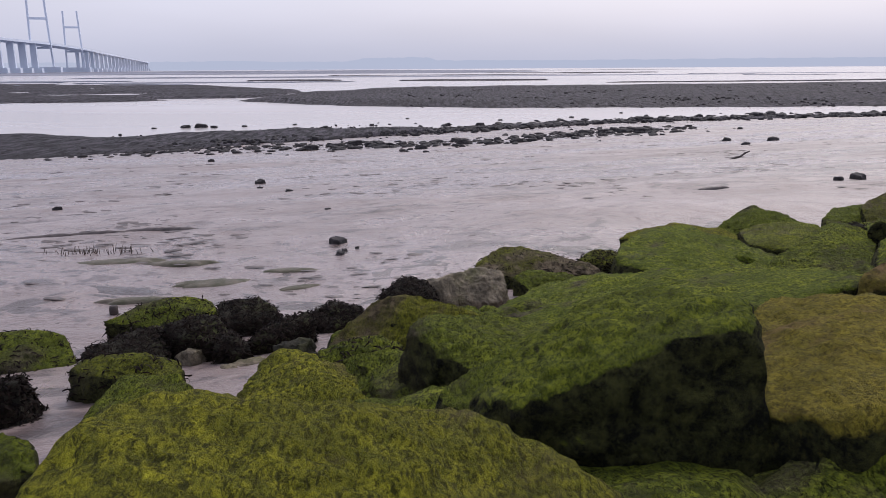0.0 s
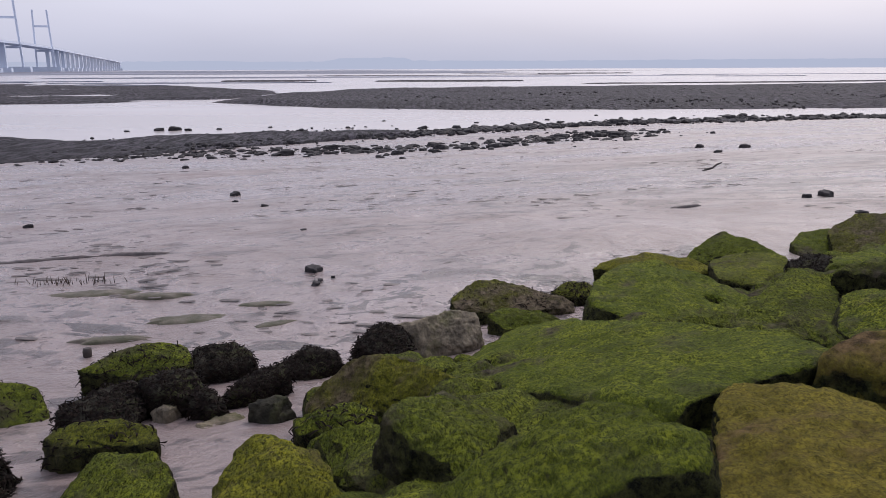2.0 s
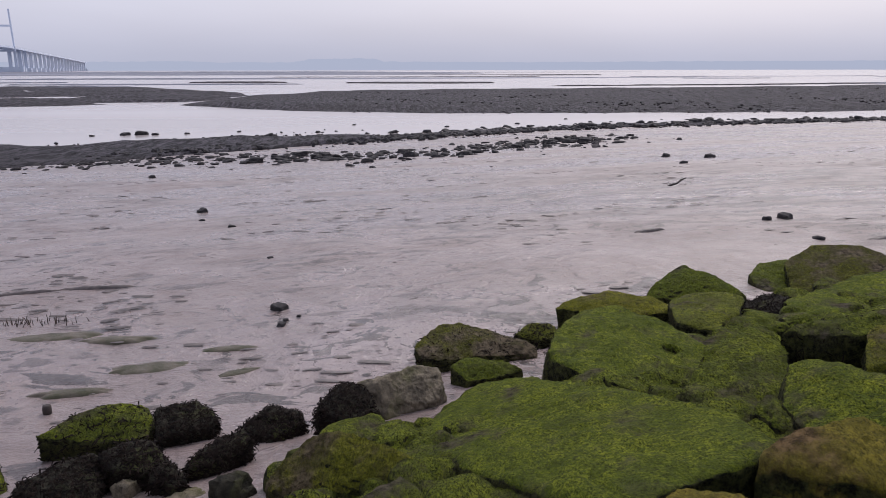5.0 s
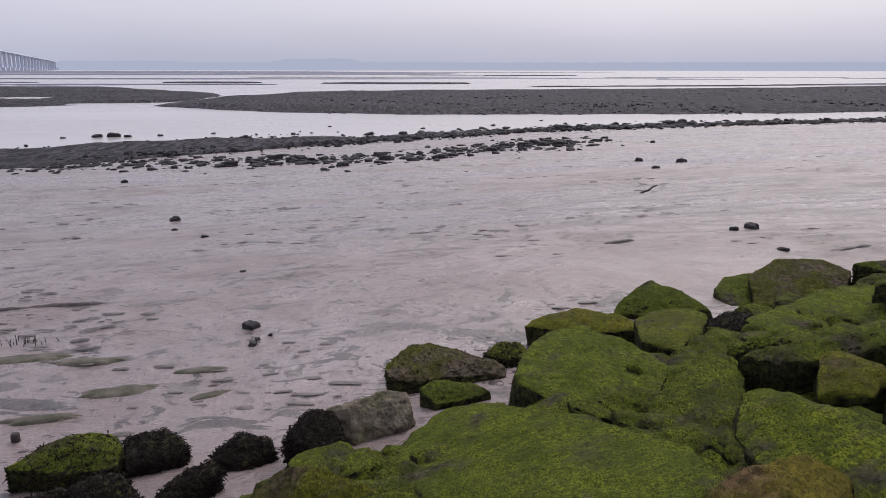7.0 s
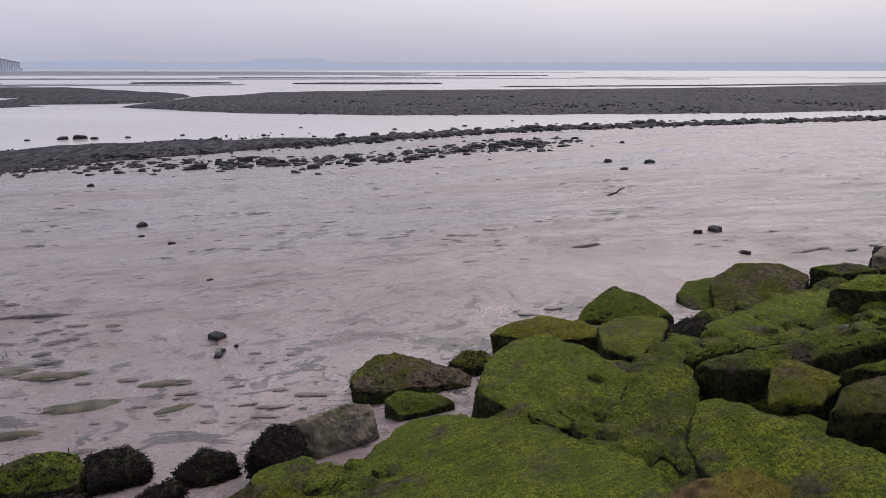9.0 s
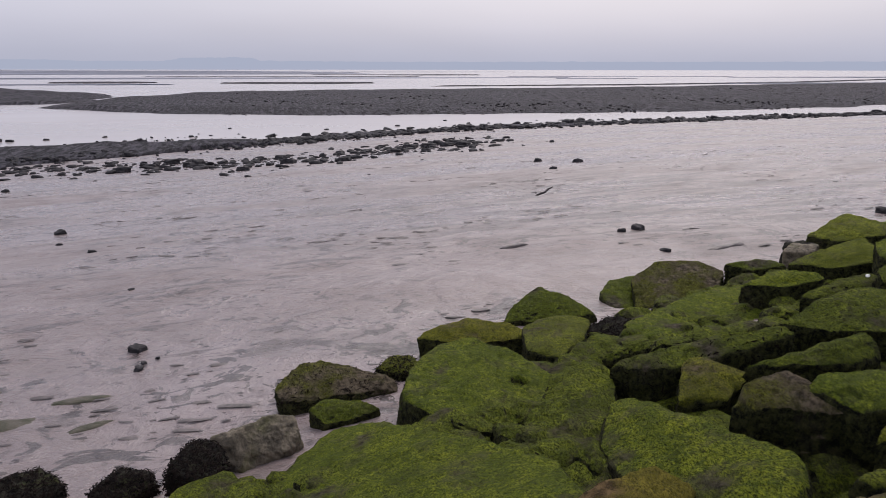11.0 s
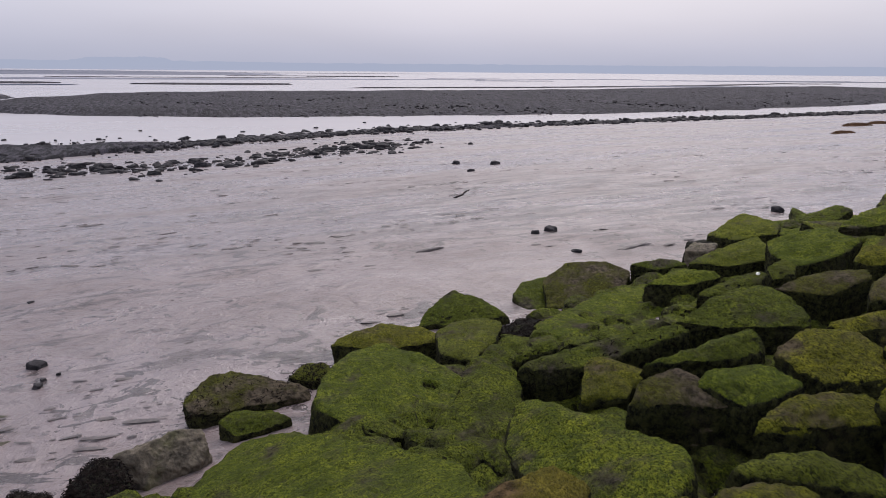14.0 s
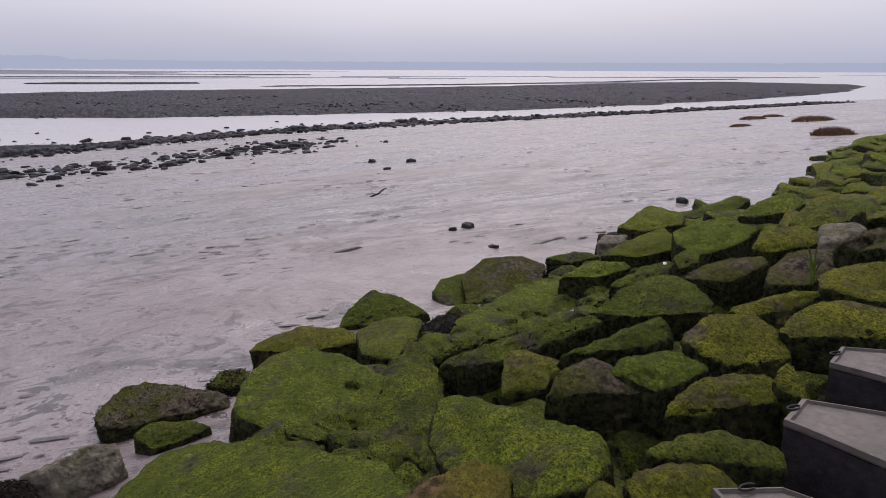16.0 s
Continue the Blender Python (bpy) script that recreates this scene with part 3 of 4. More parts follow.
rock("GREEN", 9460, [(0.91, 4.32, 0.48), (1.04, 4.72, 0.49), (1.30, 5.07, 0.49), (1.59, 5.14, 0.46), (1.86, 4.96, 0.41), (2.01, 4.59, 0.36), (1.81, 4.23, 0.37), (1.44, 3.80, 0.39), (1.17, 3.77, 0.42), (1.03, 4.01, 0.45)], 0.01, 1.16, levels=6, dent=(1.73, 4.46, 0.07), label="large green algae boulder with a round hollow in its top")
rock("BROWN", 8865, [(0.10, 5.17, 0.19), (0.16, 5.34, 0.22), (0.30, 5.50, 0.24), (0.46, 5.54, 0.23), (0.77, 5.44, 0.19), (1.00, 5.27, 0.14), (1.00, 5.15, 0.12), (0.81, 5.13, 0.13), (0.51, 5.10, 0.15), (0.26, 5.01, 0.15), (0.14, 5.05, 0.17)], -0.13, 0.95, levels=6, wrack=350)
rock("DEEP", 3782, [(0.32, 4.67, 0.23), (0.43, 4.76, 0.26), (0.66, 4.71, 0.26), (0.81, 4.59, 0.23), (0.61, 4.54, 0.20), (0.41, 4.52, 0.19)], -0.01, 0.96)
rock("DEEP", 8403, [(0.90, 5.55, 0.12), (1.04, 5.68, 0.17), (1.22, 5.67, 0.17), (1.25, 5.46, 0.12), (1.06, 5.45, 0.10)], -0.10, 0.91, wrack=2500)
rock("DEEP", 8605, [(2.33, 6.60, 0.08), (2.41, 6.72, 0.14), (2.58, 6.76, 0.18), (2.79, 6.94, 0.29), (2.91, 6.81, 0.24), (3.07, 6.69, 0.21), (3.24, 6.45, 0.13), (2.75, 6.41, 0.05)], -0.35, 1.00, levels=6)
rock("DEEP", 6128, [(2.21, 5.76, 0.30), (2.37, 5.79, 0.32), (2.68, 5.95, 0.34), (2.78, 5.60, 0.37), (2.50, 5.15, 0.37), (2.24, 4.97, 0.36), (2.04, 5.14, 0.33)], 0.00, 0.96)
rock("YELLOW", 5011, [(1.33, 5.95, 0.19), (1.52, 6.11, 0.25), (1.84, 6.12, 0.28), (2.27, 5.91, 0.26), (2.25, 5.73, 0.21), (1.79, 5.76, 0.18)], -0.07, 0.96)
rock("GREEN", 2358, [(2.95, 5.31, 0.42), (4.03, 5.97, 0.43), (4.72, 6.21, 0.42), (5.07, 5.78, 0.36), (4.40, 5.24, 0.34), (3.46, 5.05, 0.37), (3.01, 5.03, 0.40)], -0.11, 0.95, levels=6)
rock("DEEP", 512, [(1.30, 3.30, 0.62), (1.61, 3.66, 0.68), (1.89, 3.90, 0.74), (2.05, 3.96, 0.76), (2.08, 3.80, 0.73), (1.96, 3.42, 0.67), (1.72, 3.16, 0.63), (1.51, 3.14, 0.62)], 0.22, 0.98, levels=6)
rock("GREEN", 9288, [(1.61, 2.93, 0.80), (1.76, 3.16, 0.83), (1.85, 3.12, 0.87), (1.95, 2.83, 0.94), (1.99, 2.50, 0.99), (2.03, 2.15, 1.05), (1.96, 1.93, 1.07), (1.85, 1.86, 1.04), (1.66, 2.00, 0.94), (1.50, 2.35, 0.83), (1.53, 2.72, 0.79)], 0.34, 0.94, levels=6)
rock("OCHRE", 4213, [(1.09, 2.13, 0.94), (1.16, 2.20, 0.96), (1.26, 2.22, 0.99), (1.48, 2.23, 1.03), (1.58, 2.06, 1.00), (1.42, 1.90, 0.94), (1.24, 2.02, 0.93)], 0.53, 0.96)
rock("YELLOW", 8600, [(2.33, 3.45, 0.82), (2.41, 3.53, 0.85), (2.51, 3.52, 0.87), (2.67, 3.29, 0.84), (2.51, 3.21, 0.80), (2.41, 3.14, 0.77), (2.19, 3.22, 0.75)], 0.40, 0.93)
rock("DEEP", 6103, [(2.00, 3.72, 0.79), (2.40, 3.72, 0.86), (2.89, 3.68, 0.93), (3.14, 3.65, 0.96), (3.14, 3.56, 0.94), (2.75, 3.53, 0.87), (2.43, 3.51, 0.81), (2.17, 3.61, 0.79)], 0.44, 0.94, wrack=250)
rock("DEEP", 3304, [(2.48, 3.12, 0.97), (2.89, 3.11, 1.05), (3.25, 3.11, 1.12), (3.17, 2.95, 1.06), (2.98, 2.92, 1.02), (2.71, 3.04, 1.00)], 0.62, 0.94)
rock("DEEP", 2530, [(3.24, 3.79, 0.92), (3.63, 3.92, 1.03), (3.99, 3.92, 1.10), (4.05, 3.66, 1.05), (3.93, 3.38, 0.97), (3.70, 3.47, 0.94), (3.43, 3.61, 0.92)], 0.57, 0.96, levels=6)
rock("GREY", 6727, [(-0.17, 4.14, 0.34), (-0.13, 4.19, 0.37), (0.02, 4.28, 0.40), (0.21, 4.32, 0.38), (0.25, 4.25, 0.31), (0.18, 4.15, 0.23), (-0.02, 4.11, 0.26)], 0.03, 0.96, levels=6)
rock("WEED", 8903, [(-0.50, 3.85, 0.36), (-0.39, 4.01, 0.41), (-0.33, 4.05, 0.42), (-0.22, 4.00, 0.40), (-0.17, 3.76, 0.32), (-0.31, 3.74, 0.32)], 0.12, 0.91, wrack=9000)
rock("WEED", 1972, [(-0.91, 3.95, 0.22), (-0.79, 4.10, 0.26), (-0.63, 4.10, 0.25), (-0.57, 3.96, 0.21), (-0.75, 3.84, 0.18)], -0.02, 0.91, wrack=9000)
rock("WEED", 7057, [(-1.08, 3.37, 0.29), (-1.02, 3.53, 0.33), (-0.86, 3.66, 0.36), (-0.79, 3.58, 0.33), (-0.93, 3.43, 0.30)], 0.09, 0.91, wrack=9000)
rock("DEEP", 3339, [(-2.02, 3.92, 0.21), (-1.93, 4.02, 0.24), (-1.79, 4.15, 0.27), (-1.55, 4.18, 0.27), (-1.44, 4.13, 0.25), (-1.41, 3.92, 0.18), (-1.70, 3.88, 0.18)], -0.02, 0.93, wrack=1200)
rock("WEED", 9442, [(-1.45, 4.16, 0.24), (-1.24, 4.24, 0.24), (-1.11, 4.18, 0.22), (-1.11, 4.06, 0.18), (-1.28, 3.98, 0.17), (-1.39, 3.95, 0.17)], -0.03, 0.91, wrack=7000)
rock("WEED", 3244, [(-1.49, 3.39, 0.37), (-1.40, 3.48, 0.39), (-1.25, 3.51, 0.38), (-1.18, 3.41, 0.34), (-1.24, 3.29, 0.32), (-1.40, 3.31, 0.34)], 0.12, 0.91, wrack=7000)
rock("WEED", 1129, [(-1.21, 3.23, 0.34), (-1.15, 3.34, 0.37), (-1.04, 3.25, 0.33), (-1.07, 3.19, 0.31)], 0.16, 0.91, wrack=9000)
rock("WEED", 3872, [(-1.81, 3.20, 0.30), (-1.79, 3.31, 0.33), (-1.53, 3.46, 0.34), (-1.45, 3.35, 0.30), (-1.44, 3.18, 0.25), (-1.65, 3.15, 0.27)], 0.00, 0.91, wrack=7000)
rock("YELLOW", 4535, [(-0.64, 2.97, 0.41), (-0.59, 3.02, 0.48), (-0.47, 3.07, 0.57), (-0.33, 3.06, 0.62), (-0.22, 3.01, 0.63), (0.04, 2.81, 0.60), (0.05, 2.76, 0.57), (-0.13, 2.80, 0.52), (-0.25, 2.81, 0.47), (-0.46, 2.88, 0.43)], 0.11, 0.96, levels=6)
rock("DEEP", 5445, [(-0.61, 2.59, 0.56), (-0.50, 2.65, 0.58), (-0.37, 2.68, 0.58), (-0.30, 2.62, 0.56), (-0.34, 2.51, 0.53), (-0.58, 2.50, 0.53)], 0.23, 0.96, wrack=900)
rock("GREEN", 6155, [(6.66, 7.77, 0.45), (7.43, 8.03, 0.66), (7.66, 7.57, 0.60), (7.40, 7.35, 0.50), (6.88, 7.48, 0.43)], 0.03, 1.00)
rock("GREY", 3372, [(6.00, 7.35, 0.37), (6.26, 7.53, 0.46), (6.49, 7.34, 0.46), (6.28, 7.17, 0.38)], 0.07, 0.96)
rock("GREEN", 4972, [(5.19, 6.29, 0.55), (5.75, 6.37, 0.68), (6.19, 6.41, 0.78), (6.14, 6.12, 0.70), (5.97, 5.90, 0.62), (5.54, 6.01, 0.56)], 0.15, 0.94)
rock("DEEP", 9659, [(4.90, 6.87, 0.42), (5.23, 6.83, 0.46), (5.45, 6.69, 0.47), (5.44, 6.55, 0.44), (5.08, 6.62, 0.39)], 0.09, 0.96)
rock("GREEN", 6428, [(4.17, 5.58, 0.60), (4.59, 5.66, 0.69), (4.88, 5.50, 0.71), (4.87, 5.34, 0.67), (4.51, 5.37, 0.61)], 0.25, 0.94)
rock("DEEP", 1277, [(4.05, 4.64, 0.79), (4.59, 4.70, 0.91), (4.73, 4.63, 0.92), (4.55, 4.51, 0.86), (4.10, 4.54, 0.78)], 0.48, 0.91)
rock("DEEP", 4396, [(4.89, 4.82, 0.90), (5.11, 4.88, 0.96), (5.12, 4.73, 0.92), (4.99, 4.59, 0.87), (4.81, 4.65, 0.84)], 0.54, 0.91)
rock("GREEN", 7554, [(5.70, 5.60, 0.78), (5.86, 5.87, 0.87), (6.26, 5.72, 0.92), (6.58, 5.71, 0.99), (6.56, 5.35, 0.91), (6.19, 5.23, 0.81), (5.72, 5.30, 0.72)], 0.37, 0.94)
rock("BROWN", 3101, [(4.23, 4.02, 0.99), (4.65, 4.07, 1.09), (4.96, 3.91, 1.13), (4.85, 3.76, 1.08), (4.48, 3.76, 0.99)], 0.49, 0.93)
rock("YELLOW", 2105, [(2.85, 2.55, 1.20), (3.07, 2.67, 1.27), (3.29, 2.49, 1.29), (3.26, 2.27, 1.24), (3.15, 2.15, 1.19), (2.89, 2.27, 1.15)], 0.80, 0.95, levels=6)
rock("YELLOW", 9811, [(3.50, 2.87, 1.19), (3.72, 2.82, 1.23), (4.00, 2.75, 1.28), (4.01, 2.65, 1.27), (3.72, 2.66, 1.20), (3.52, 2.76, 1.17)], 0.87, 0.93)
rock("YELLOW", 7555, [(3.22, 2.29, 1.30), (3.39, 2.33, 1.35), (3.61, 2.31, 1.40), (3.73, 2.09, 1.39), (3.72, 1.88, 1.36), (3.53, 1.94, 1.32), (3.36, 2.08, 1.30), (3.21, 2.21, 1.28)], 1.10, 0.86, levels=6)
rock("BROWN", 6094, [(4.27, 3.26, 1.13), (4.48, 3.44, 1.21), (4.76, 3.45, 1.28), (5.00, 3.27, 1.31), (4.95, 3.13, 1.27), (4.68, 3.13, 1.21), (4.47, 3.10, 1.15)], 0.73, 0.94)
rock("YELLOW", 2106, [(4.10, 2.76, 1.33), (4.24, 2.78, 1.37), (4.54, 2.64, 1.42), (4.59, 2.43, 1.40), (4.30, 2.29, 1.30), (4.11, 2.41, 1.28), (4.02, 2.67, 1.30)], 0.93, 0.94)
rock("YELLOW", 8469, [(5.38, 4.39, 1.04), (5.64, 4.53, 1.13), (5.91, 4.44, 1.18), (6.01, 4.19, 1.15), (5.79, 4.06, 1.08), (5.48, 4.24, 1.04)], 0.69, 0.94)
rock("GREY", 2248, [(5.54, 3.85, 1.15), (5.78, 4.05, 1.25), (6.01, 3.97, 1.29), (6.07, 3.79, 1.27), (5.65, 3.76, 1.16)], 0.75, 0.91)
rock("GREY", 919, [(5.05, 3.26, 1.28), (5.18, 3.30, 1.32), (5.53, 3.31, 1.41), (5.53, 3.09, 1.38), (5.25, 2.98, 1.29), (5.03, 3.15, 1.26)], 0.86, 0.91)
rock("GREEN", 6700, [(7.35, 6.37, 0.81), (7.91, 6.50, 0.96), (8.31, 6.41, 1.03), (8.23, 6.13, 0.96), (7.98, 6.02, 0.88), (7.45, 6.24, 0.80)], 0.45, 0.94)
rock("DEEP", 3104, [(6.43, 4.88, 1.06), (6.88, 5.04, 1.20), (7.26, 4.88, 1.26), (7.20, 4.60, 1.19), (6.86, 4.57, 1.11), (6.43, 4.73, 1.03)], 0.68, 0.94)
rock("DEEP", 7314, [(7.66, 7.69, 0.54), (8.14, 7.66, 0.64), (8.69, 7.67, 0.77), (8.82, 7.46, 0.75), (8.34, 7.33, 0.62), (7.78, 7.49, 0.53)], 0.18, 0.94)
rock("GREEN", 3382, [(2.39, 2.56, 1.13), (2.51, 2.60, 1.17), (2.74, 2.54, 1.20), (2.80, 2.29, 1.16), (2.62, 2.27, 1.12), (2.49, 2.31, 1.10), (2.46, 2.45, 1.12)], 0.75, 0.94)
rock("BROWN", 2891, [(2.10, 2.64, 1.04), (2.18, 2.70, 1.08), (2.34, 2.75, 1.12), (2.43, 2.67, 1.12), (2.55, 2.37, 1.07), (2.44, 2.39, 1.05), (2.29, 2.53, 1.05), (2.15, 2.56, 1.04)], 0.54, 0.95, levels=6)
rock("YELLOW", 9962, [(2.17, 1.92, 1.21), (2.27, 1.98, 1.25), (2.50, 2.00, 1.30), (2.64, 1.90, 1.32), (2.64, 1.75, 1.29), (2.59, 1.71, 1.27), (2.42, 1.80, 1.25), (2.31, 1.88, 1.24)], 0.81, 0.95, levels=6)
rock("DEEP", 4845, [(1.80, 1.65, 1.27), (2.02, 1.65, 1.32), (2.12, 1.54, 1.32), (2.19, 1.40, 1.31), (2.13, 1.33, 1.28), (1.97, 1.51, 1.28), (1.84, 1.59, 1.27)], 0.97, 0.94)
rock("YELLOW", 4088, [(1.64, 1.53, 1.27), (1.73, 1.54, 1.30), (1.90, 1.44, 1.31), (1.94, 1.34, 1.30), (1.80, 1.31, 1.26), (1.61, 1.42, 1.25)], 0.95, 0.94)
rock("YELLOW", 198, [(2.59, 1.78, 1.33), (2.71, 1.82, 1.37), (2.66, 1.67, 1.33), (2.63, 1.63, 1.31), (2.57, 1.67, 1.31)], 1.01, 0.91)
rock("YELLOW", 6184, [(1.50, 1.55, 1.23), (1.58, 1.59, 1.26), (1.62, 1.51, 1.25), (1.57, 1.42, 1.22), (1.46, 1.47, 1.21)], 0.91, 0.91)
rock("WEED", 574, [(2.61, 5.48, 0.31), (2.94, 5.60, 0.39), (3.18, 5.44, 0.38), (3.14, 5.21, 0.31), (2.79, 5.25, 0.27)], 0.02, 0.91, wrack=6000)
rock("DEEP", 8139, [(2.37, 4.50, 0.48), (2.60, 4.62, 0.54), (2.77, 4.60, 0.56), (2.75, 4.51, 0.53), (2.44, 4.47, 0.48)], 0.23, 0.91)
rock("DEEP", 2502, [(1.44, 2.84, 0.76), (1.53, 2.91, 0.80), (1.58, 2.87, 0.79), (1.56, 2.72, 0.75), (1.47, 2.66, 0.72)], 0.52, 0.91)
rock("DEEP", 9660, [(3.59, 7.14, 0.10), (3.80, 7.34, 0.17), (4.18, 7.37, 0.22), (3.99, 6.92, 0.08), (3.75, 6.76, 0.01), (3.57, 6.74, -0.01)], -0.41, 0.91)
rock("BROWN", 9658, [(3.95, 7.12, 0.24), (4.36, 7.34, 0.36), (4.63, 7.28, 0.39), (5.01, 6.98, 0.37), (4.75, 6.70, 0.26), (4.03, 6.54, 0.10), (3.77, 6.63, 0.09)], -0.31, 0.96, levels=6)

# smaller stones among them
boulder("GREY", 2830, -0.14, 4.209, 0.32, 0.214, 0.188, 0.107, 45, -1, -21)
boulder("DARK", 6620, -0.816, 3.107, 0.363, 0.206, 0.131, 0.061, -21, -12, -7)
boulder("DARK", 8938, -0.736, 3.098, 0.319, 0.101, 0.057, 0.042, 52, -10, -12)
boulder("GREY", 1853, -1.321, 3.289, 0.258, 0.131, 0.119, 0.063, 48, 5, -9)
boulder("GREY", 3514, -1.032, 3.132, 0.196, 0.275, 0.157, 0.176, 41, 1, -5)
boulder("WEED", 8983, -1.702, 2.427, 0.442, 0.219, 0.218, 0.139, 19, -4, -2, wrack=9000)
boulder("DEEP", 5658, -1.085, 1.366, 0.756, 0.219, 0.209, 0.116, -34, 15, -1)
boulder("DARK", 6212, 6.583, 7.787, 0.275, 0.383, 0.216, 0.195, -7, -2, 2)
boulder("BROWN", 918, 4.861, 2.986, 1.392, 0.364, 0.408, 0.198, 28, 2, -25)
boulder("BROWN", 3180, 4.717, 2.795, 1.425, 0.229, 0.168, 0.098, 17, -12, -15)
boulder("GREY", 812, 2.46, 1.03, 1.40, 0.26, 0.22, 0.16, 20, 0, 0, deep=0.02, label="pale sandy stone lying on a concrete block")

# stones of the armour further along the shore and under the near ones
armour_rng = random.Random(5)
armour_stock = [rock_bmesh(rock_points(s), (1, 1, 0.7), 3, s) for s in (11, 23, 37, 52, 71, 90)]


def stock_mesh(i, material):
    me = bpy.data.meshes.new("boulder")
    armour_stock[i].to_mesh(me)
    me.materials.append(material)
    return me


armour_mesh = [stock_mesh(i, m) for i in range(6) for m in (GREEN, DEEP, YELLOW)]
FAR_LABEL = {0: LABELS["GREEN"], 1: LABELS["DEEP"], 2: LABELS["YELLOW"]}
armour = []
for i in range(430):
    u = armour_rng.random() ** 1.6
    x = 7.6 + 36 * u
    back = armour_rng.uniform(-0.1, 5.5)
    y = float(np.interp(x, [7.5, 8.2, 10.1, 11.4, 14, 18.2, 26.4, 44], [8.0, 8.0, 8.6, 9.0, 10.8, 13.4, 17.2, 25.5])) - back
    size = armour_rng.uniform(0.5, 1.05) * (1.0 + 0.1 * u)
    top = 0.26 + 0.235 * back + armour_rng.uniform(-0.14, 0.14)
    m = pose(x, y, top - 0.24 * size, armour_rng.uniform(-18, 18), armour_rng.uniform(-18, 18), armour_rng.uniform(0, 360))
    m = m @ Matrix.Diagonal((size, size * armour_rng.uniform(0.7, 1.1), size * 0.8, 1))
    if math.hypot(x, y) > 8.9:
        armour.append((math.hypot(x, y), armour_rng.randrange(18), m))
armour.sort(key=lambda q: q[0])
for d, which, m in armour[:190]:
    ob = new("boulder", armour_mesh[which])
    ob.matrix_world = m
    tagged(ob, FAR_LABEL[which % 3], "boulder", "rock armour along the shore")
verts, faces = [], []
for d, which, m in armour[190:]:
    me = armour_mesh[which]
    base = len(verts)
    verts += [m @ v.co for v in me.vertices]
    faces += [[base + i for i in p.vertices] for p in me.polygons]
tagged(mesh_object("far_boulders", verts, faces, GREEN), "green algae boulders far along the shore", "boulders", kind="stuff")


# ---- filler rubble and loose stones ----
def stones_mesh(name, places, material, seed, levels=2, flat=1.0, tilt=25):
    """Many small stones joined into one mesh; places yields x, y, z, size."""
    r = random.Random(seed)
    stock = []
    for s in (3, 14, 29, 44, 61):
        bm = rock_bmesh(rock_points(s), (1.1, 1.0, 0.8), levels, s, 1.7, 0)
        bm.verts.ensure_lookup_table()
        stock.append((np.array([v.co[:] for v in bm.verts]), [[v.index for v in f.verts] for f in bm.faces]))
        bm.free()
    verts, faces = [], []
    for x, y, z, size in places:
        pts, fs = stock[r.randrange(5)]
        m = np.array(pose(0, 0, 0, r.uniform(-tilt, tilt), r.uniform(-tilt, tilt), r.uniform(0, 360) if flat > 0.5 else r.uniform(-8, 22)).to_3x3())
        q = (pts * (size * r.uniform(0.7, 1.4) / flat ** 0.7, size, size * flat * r.uniform(0.6, 1.0))) @ m.T + (x, y, z)
        base = len(verts)
        verts += q.tolist()
        faces += [[base + i for i in f] for f in fs]
    return mesh_object(name, verts, faces, material, smooth=False)


rub = random.Random(8)


def gap_filler_places():
    for _ in range(1500):
        x = rub.uniform(-0.5, 9)
        y = float(np.interp(x, SHORE_X, SHORE_Y)) - rub.uniform(1.2, 5.5)
        if math.hypot(x, y) > 0.9 and y > -1:
            yield x, y, ground_z(x, y) + 0.02, rub.uniform(0.14, 0.40)


# filler stones, added to stand for the dark voids between the boulders
tagged(stones_mesh("rubble", gap_filler_places(), DEEP, 4), "filler rubble added in the dark gaps between the boulders", "rubble", kind="stuff")

loose = random.Random(21)


def along(points, width, count, small, big):
    """Stones strewn along a line of places, thick in the middle of the strip."""
    seg = [math.dist(a, b) for a, b in zip(points, points[1:])]
    for _ in range(count):
        s = loose.random() * sum(seg)
        i = 0
        while s > seg[i]:
            s -= seg[i]
            i += 1
        a, b = Vector(points[i]), Vector(points[i + 1])
        p = a.lerp(b, s / seg[i])
        x, y = p.x + loose.gauss(0, width * 0.5), p.y + loose.gauss(0, width)
        size = small + (big - small) * loose.random() ** 2.6
        yield x, y, max(ground_z(x, y), WATER_Z - 0.1) + 0.12 * size, size


SPINE = [(-2, 73), (6, 77), (14, 82), (27, 87), (40, 91), (54, 93), (73, 96), (107, 101), (150, 112)]
CLUSTER = [(-24, 50), (-14, 52), (-8, 47), (0, 43), (5, 46), (10, 49), (16, 56)]
tagged(stones_mesh("debris_stones", along(SPINE, 2.4, 4200, 0.14, 0.8), COBBLE, 5, 1, 0.8), "line of dark stones along the edge of the channel", "stones", kind="stuff")
tagged(stones_mesh("debris_stones", along(CLUSTER, 4.0, 1100, 0.08, 0.5), COBBLE, 6, 2, 0.7, 15), "dark stones scattered over the wet mud", "stones", kind="stuff")
tagged(stones_mesh("shingle_stones", ((x, y, z + 0.2 * min(max((-3 - x) / 10, 0), 1), s) for x, y, z, s in along([(-60, 56), (-42, 58), (-27, 60), (-16, 66), (-6, 73), (0, 73)], 3.6, 3000, 0.12, 0.55)), COBBLE, 7, 1), "dark shingle on the bank beside the channel", "shingle", kind="stuff")


def bank_places():
    for _ in range(3000):
        x = loose.uniform(-8, 200)
        a = float(np.interp(x, [-38, -30, -16, 10, 60, 93, 150, 230], [146, 137, 121, 112, 109, 114, 131, 165]))
        y = a + 1.0 + loose.random() ** 1.7 * 110
        yield x, y, WATER_Z - 0.3 + 0.95 * min((y - a) / 14, 1), 0.2 + 0.5 * loose.random() ** 3


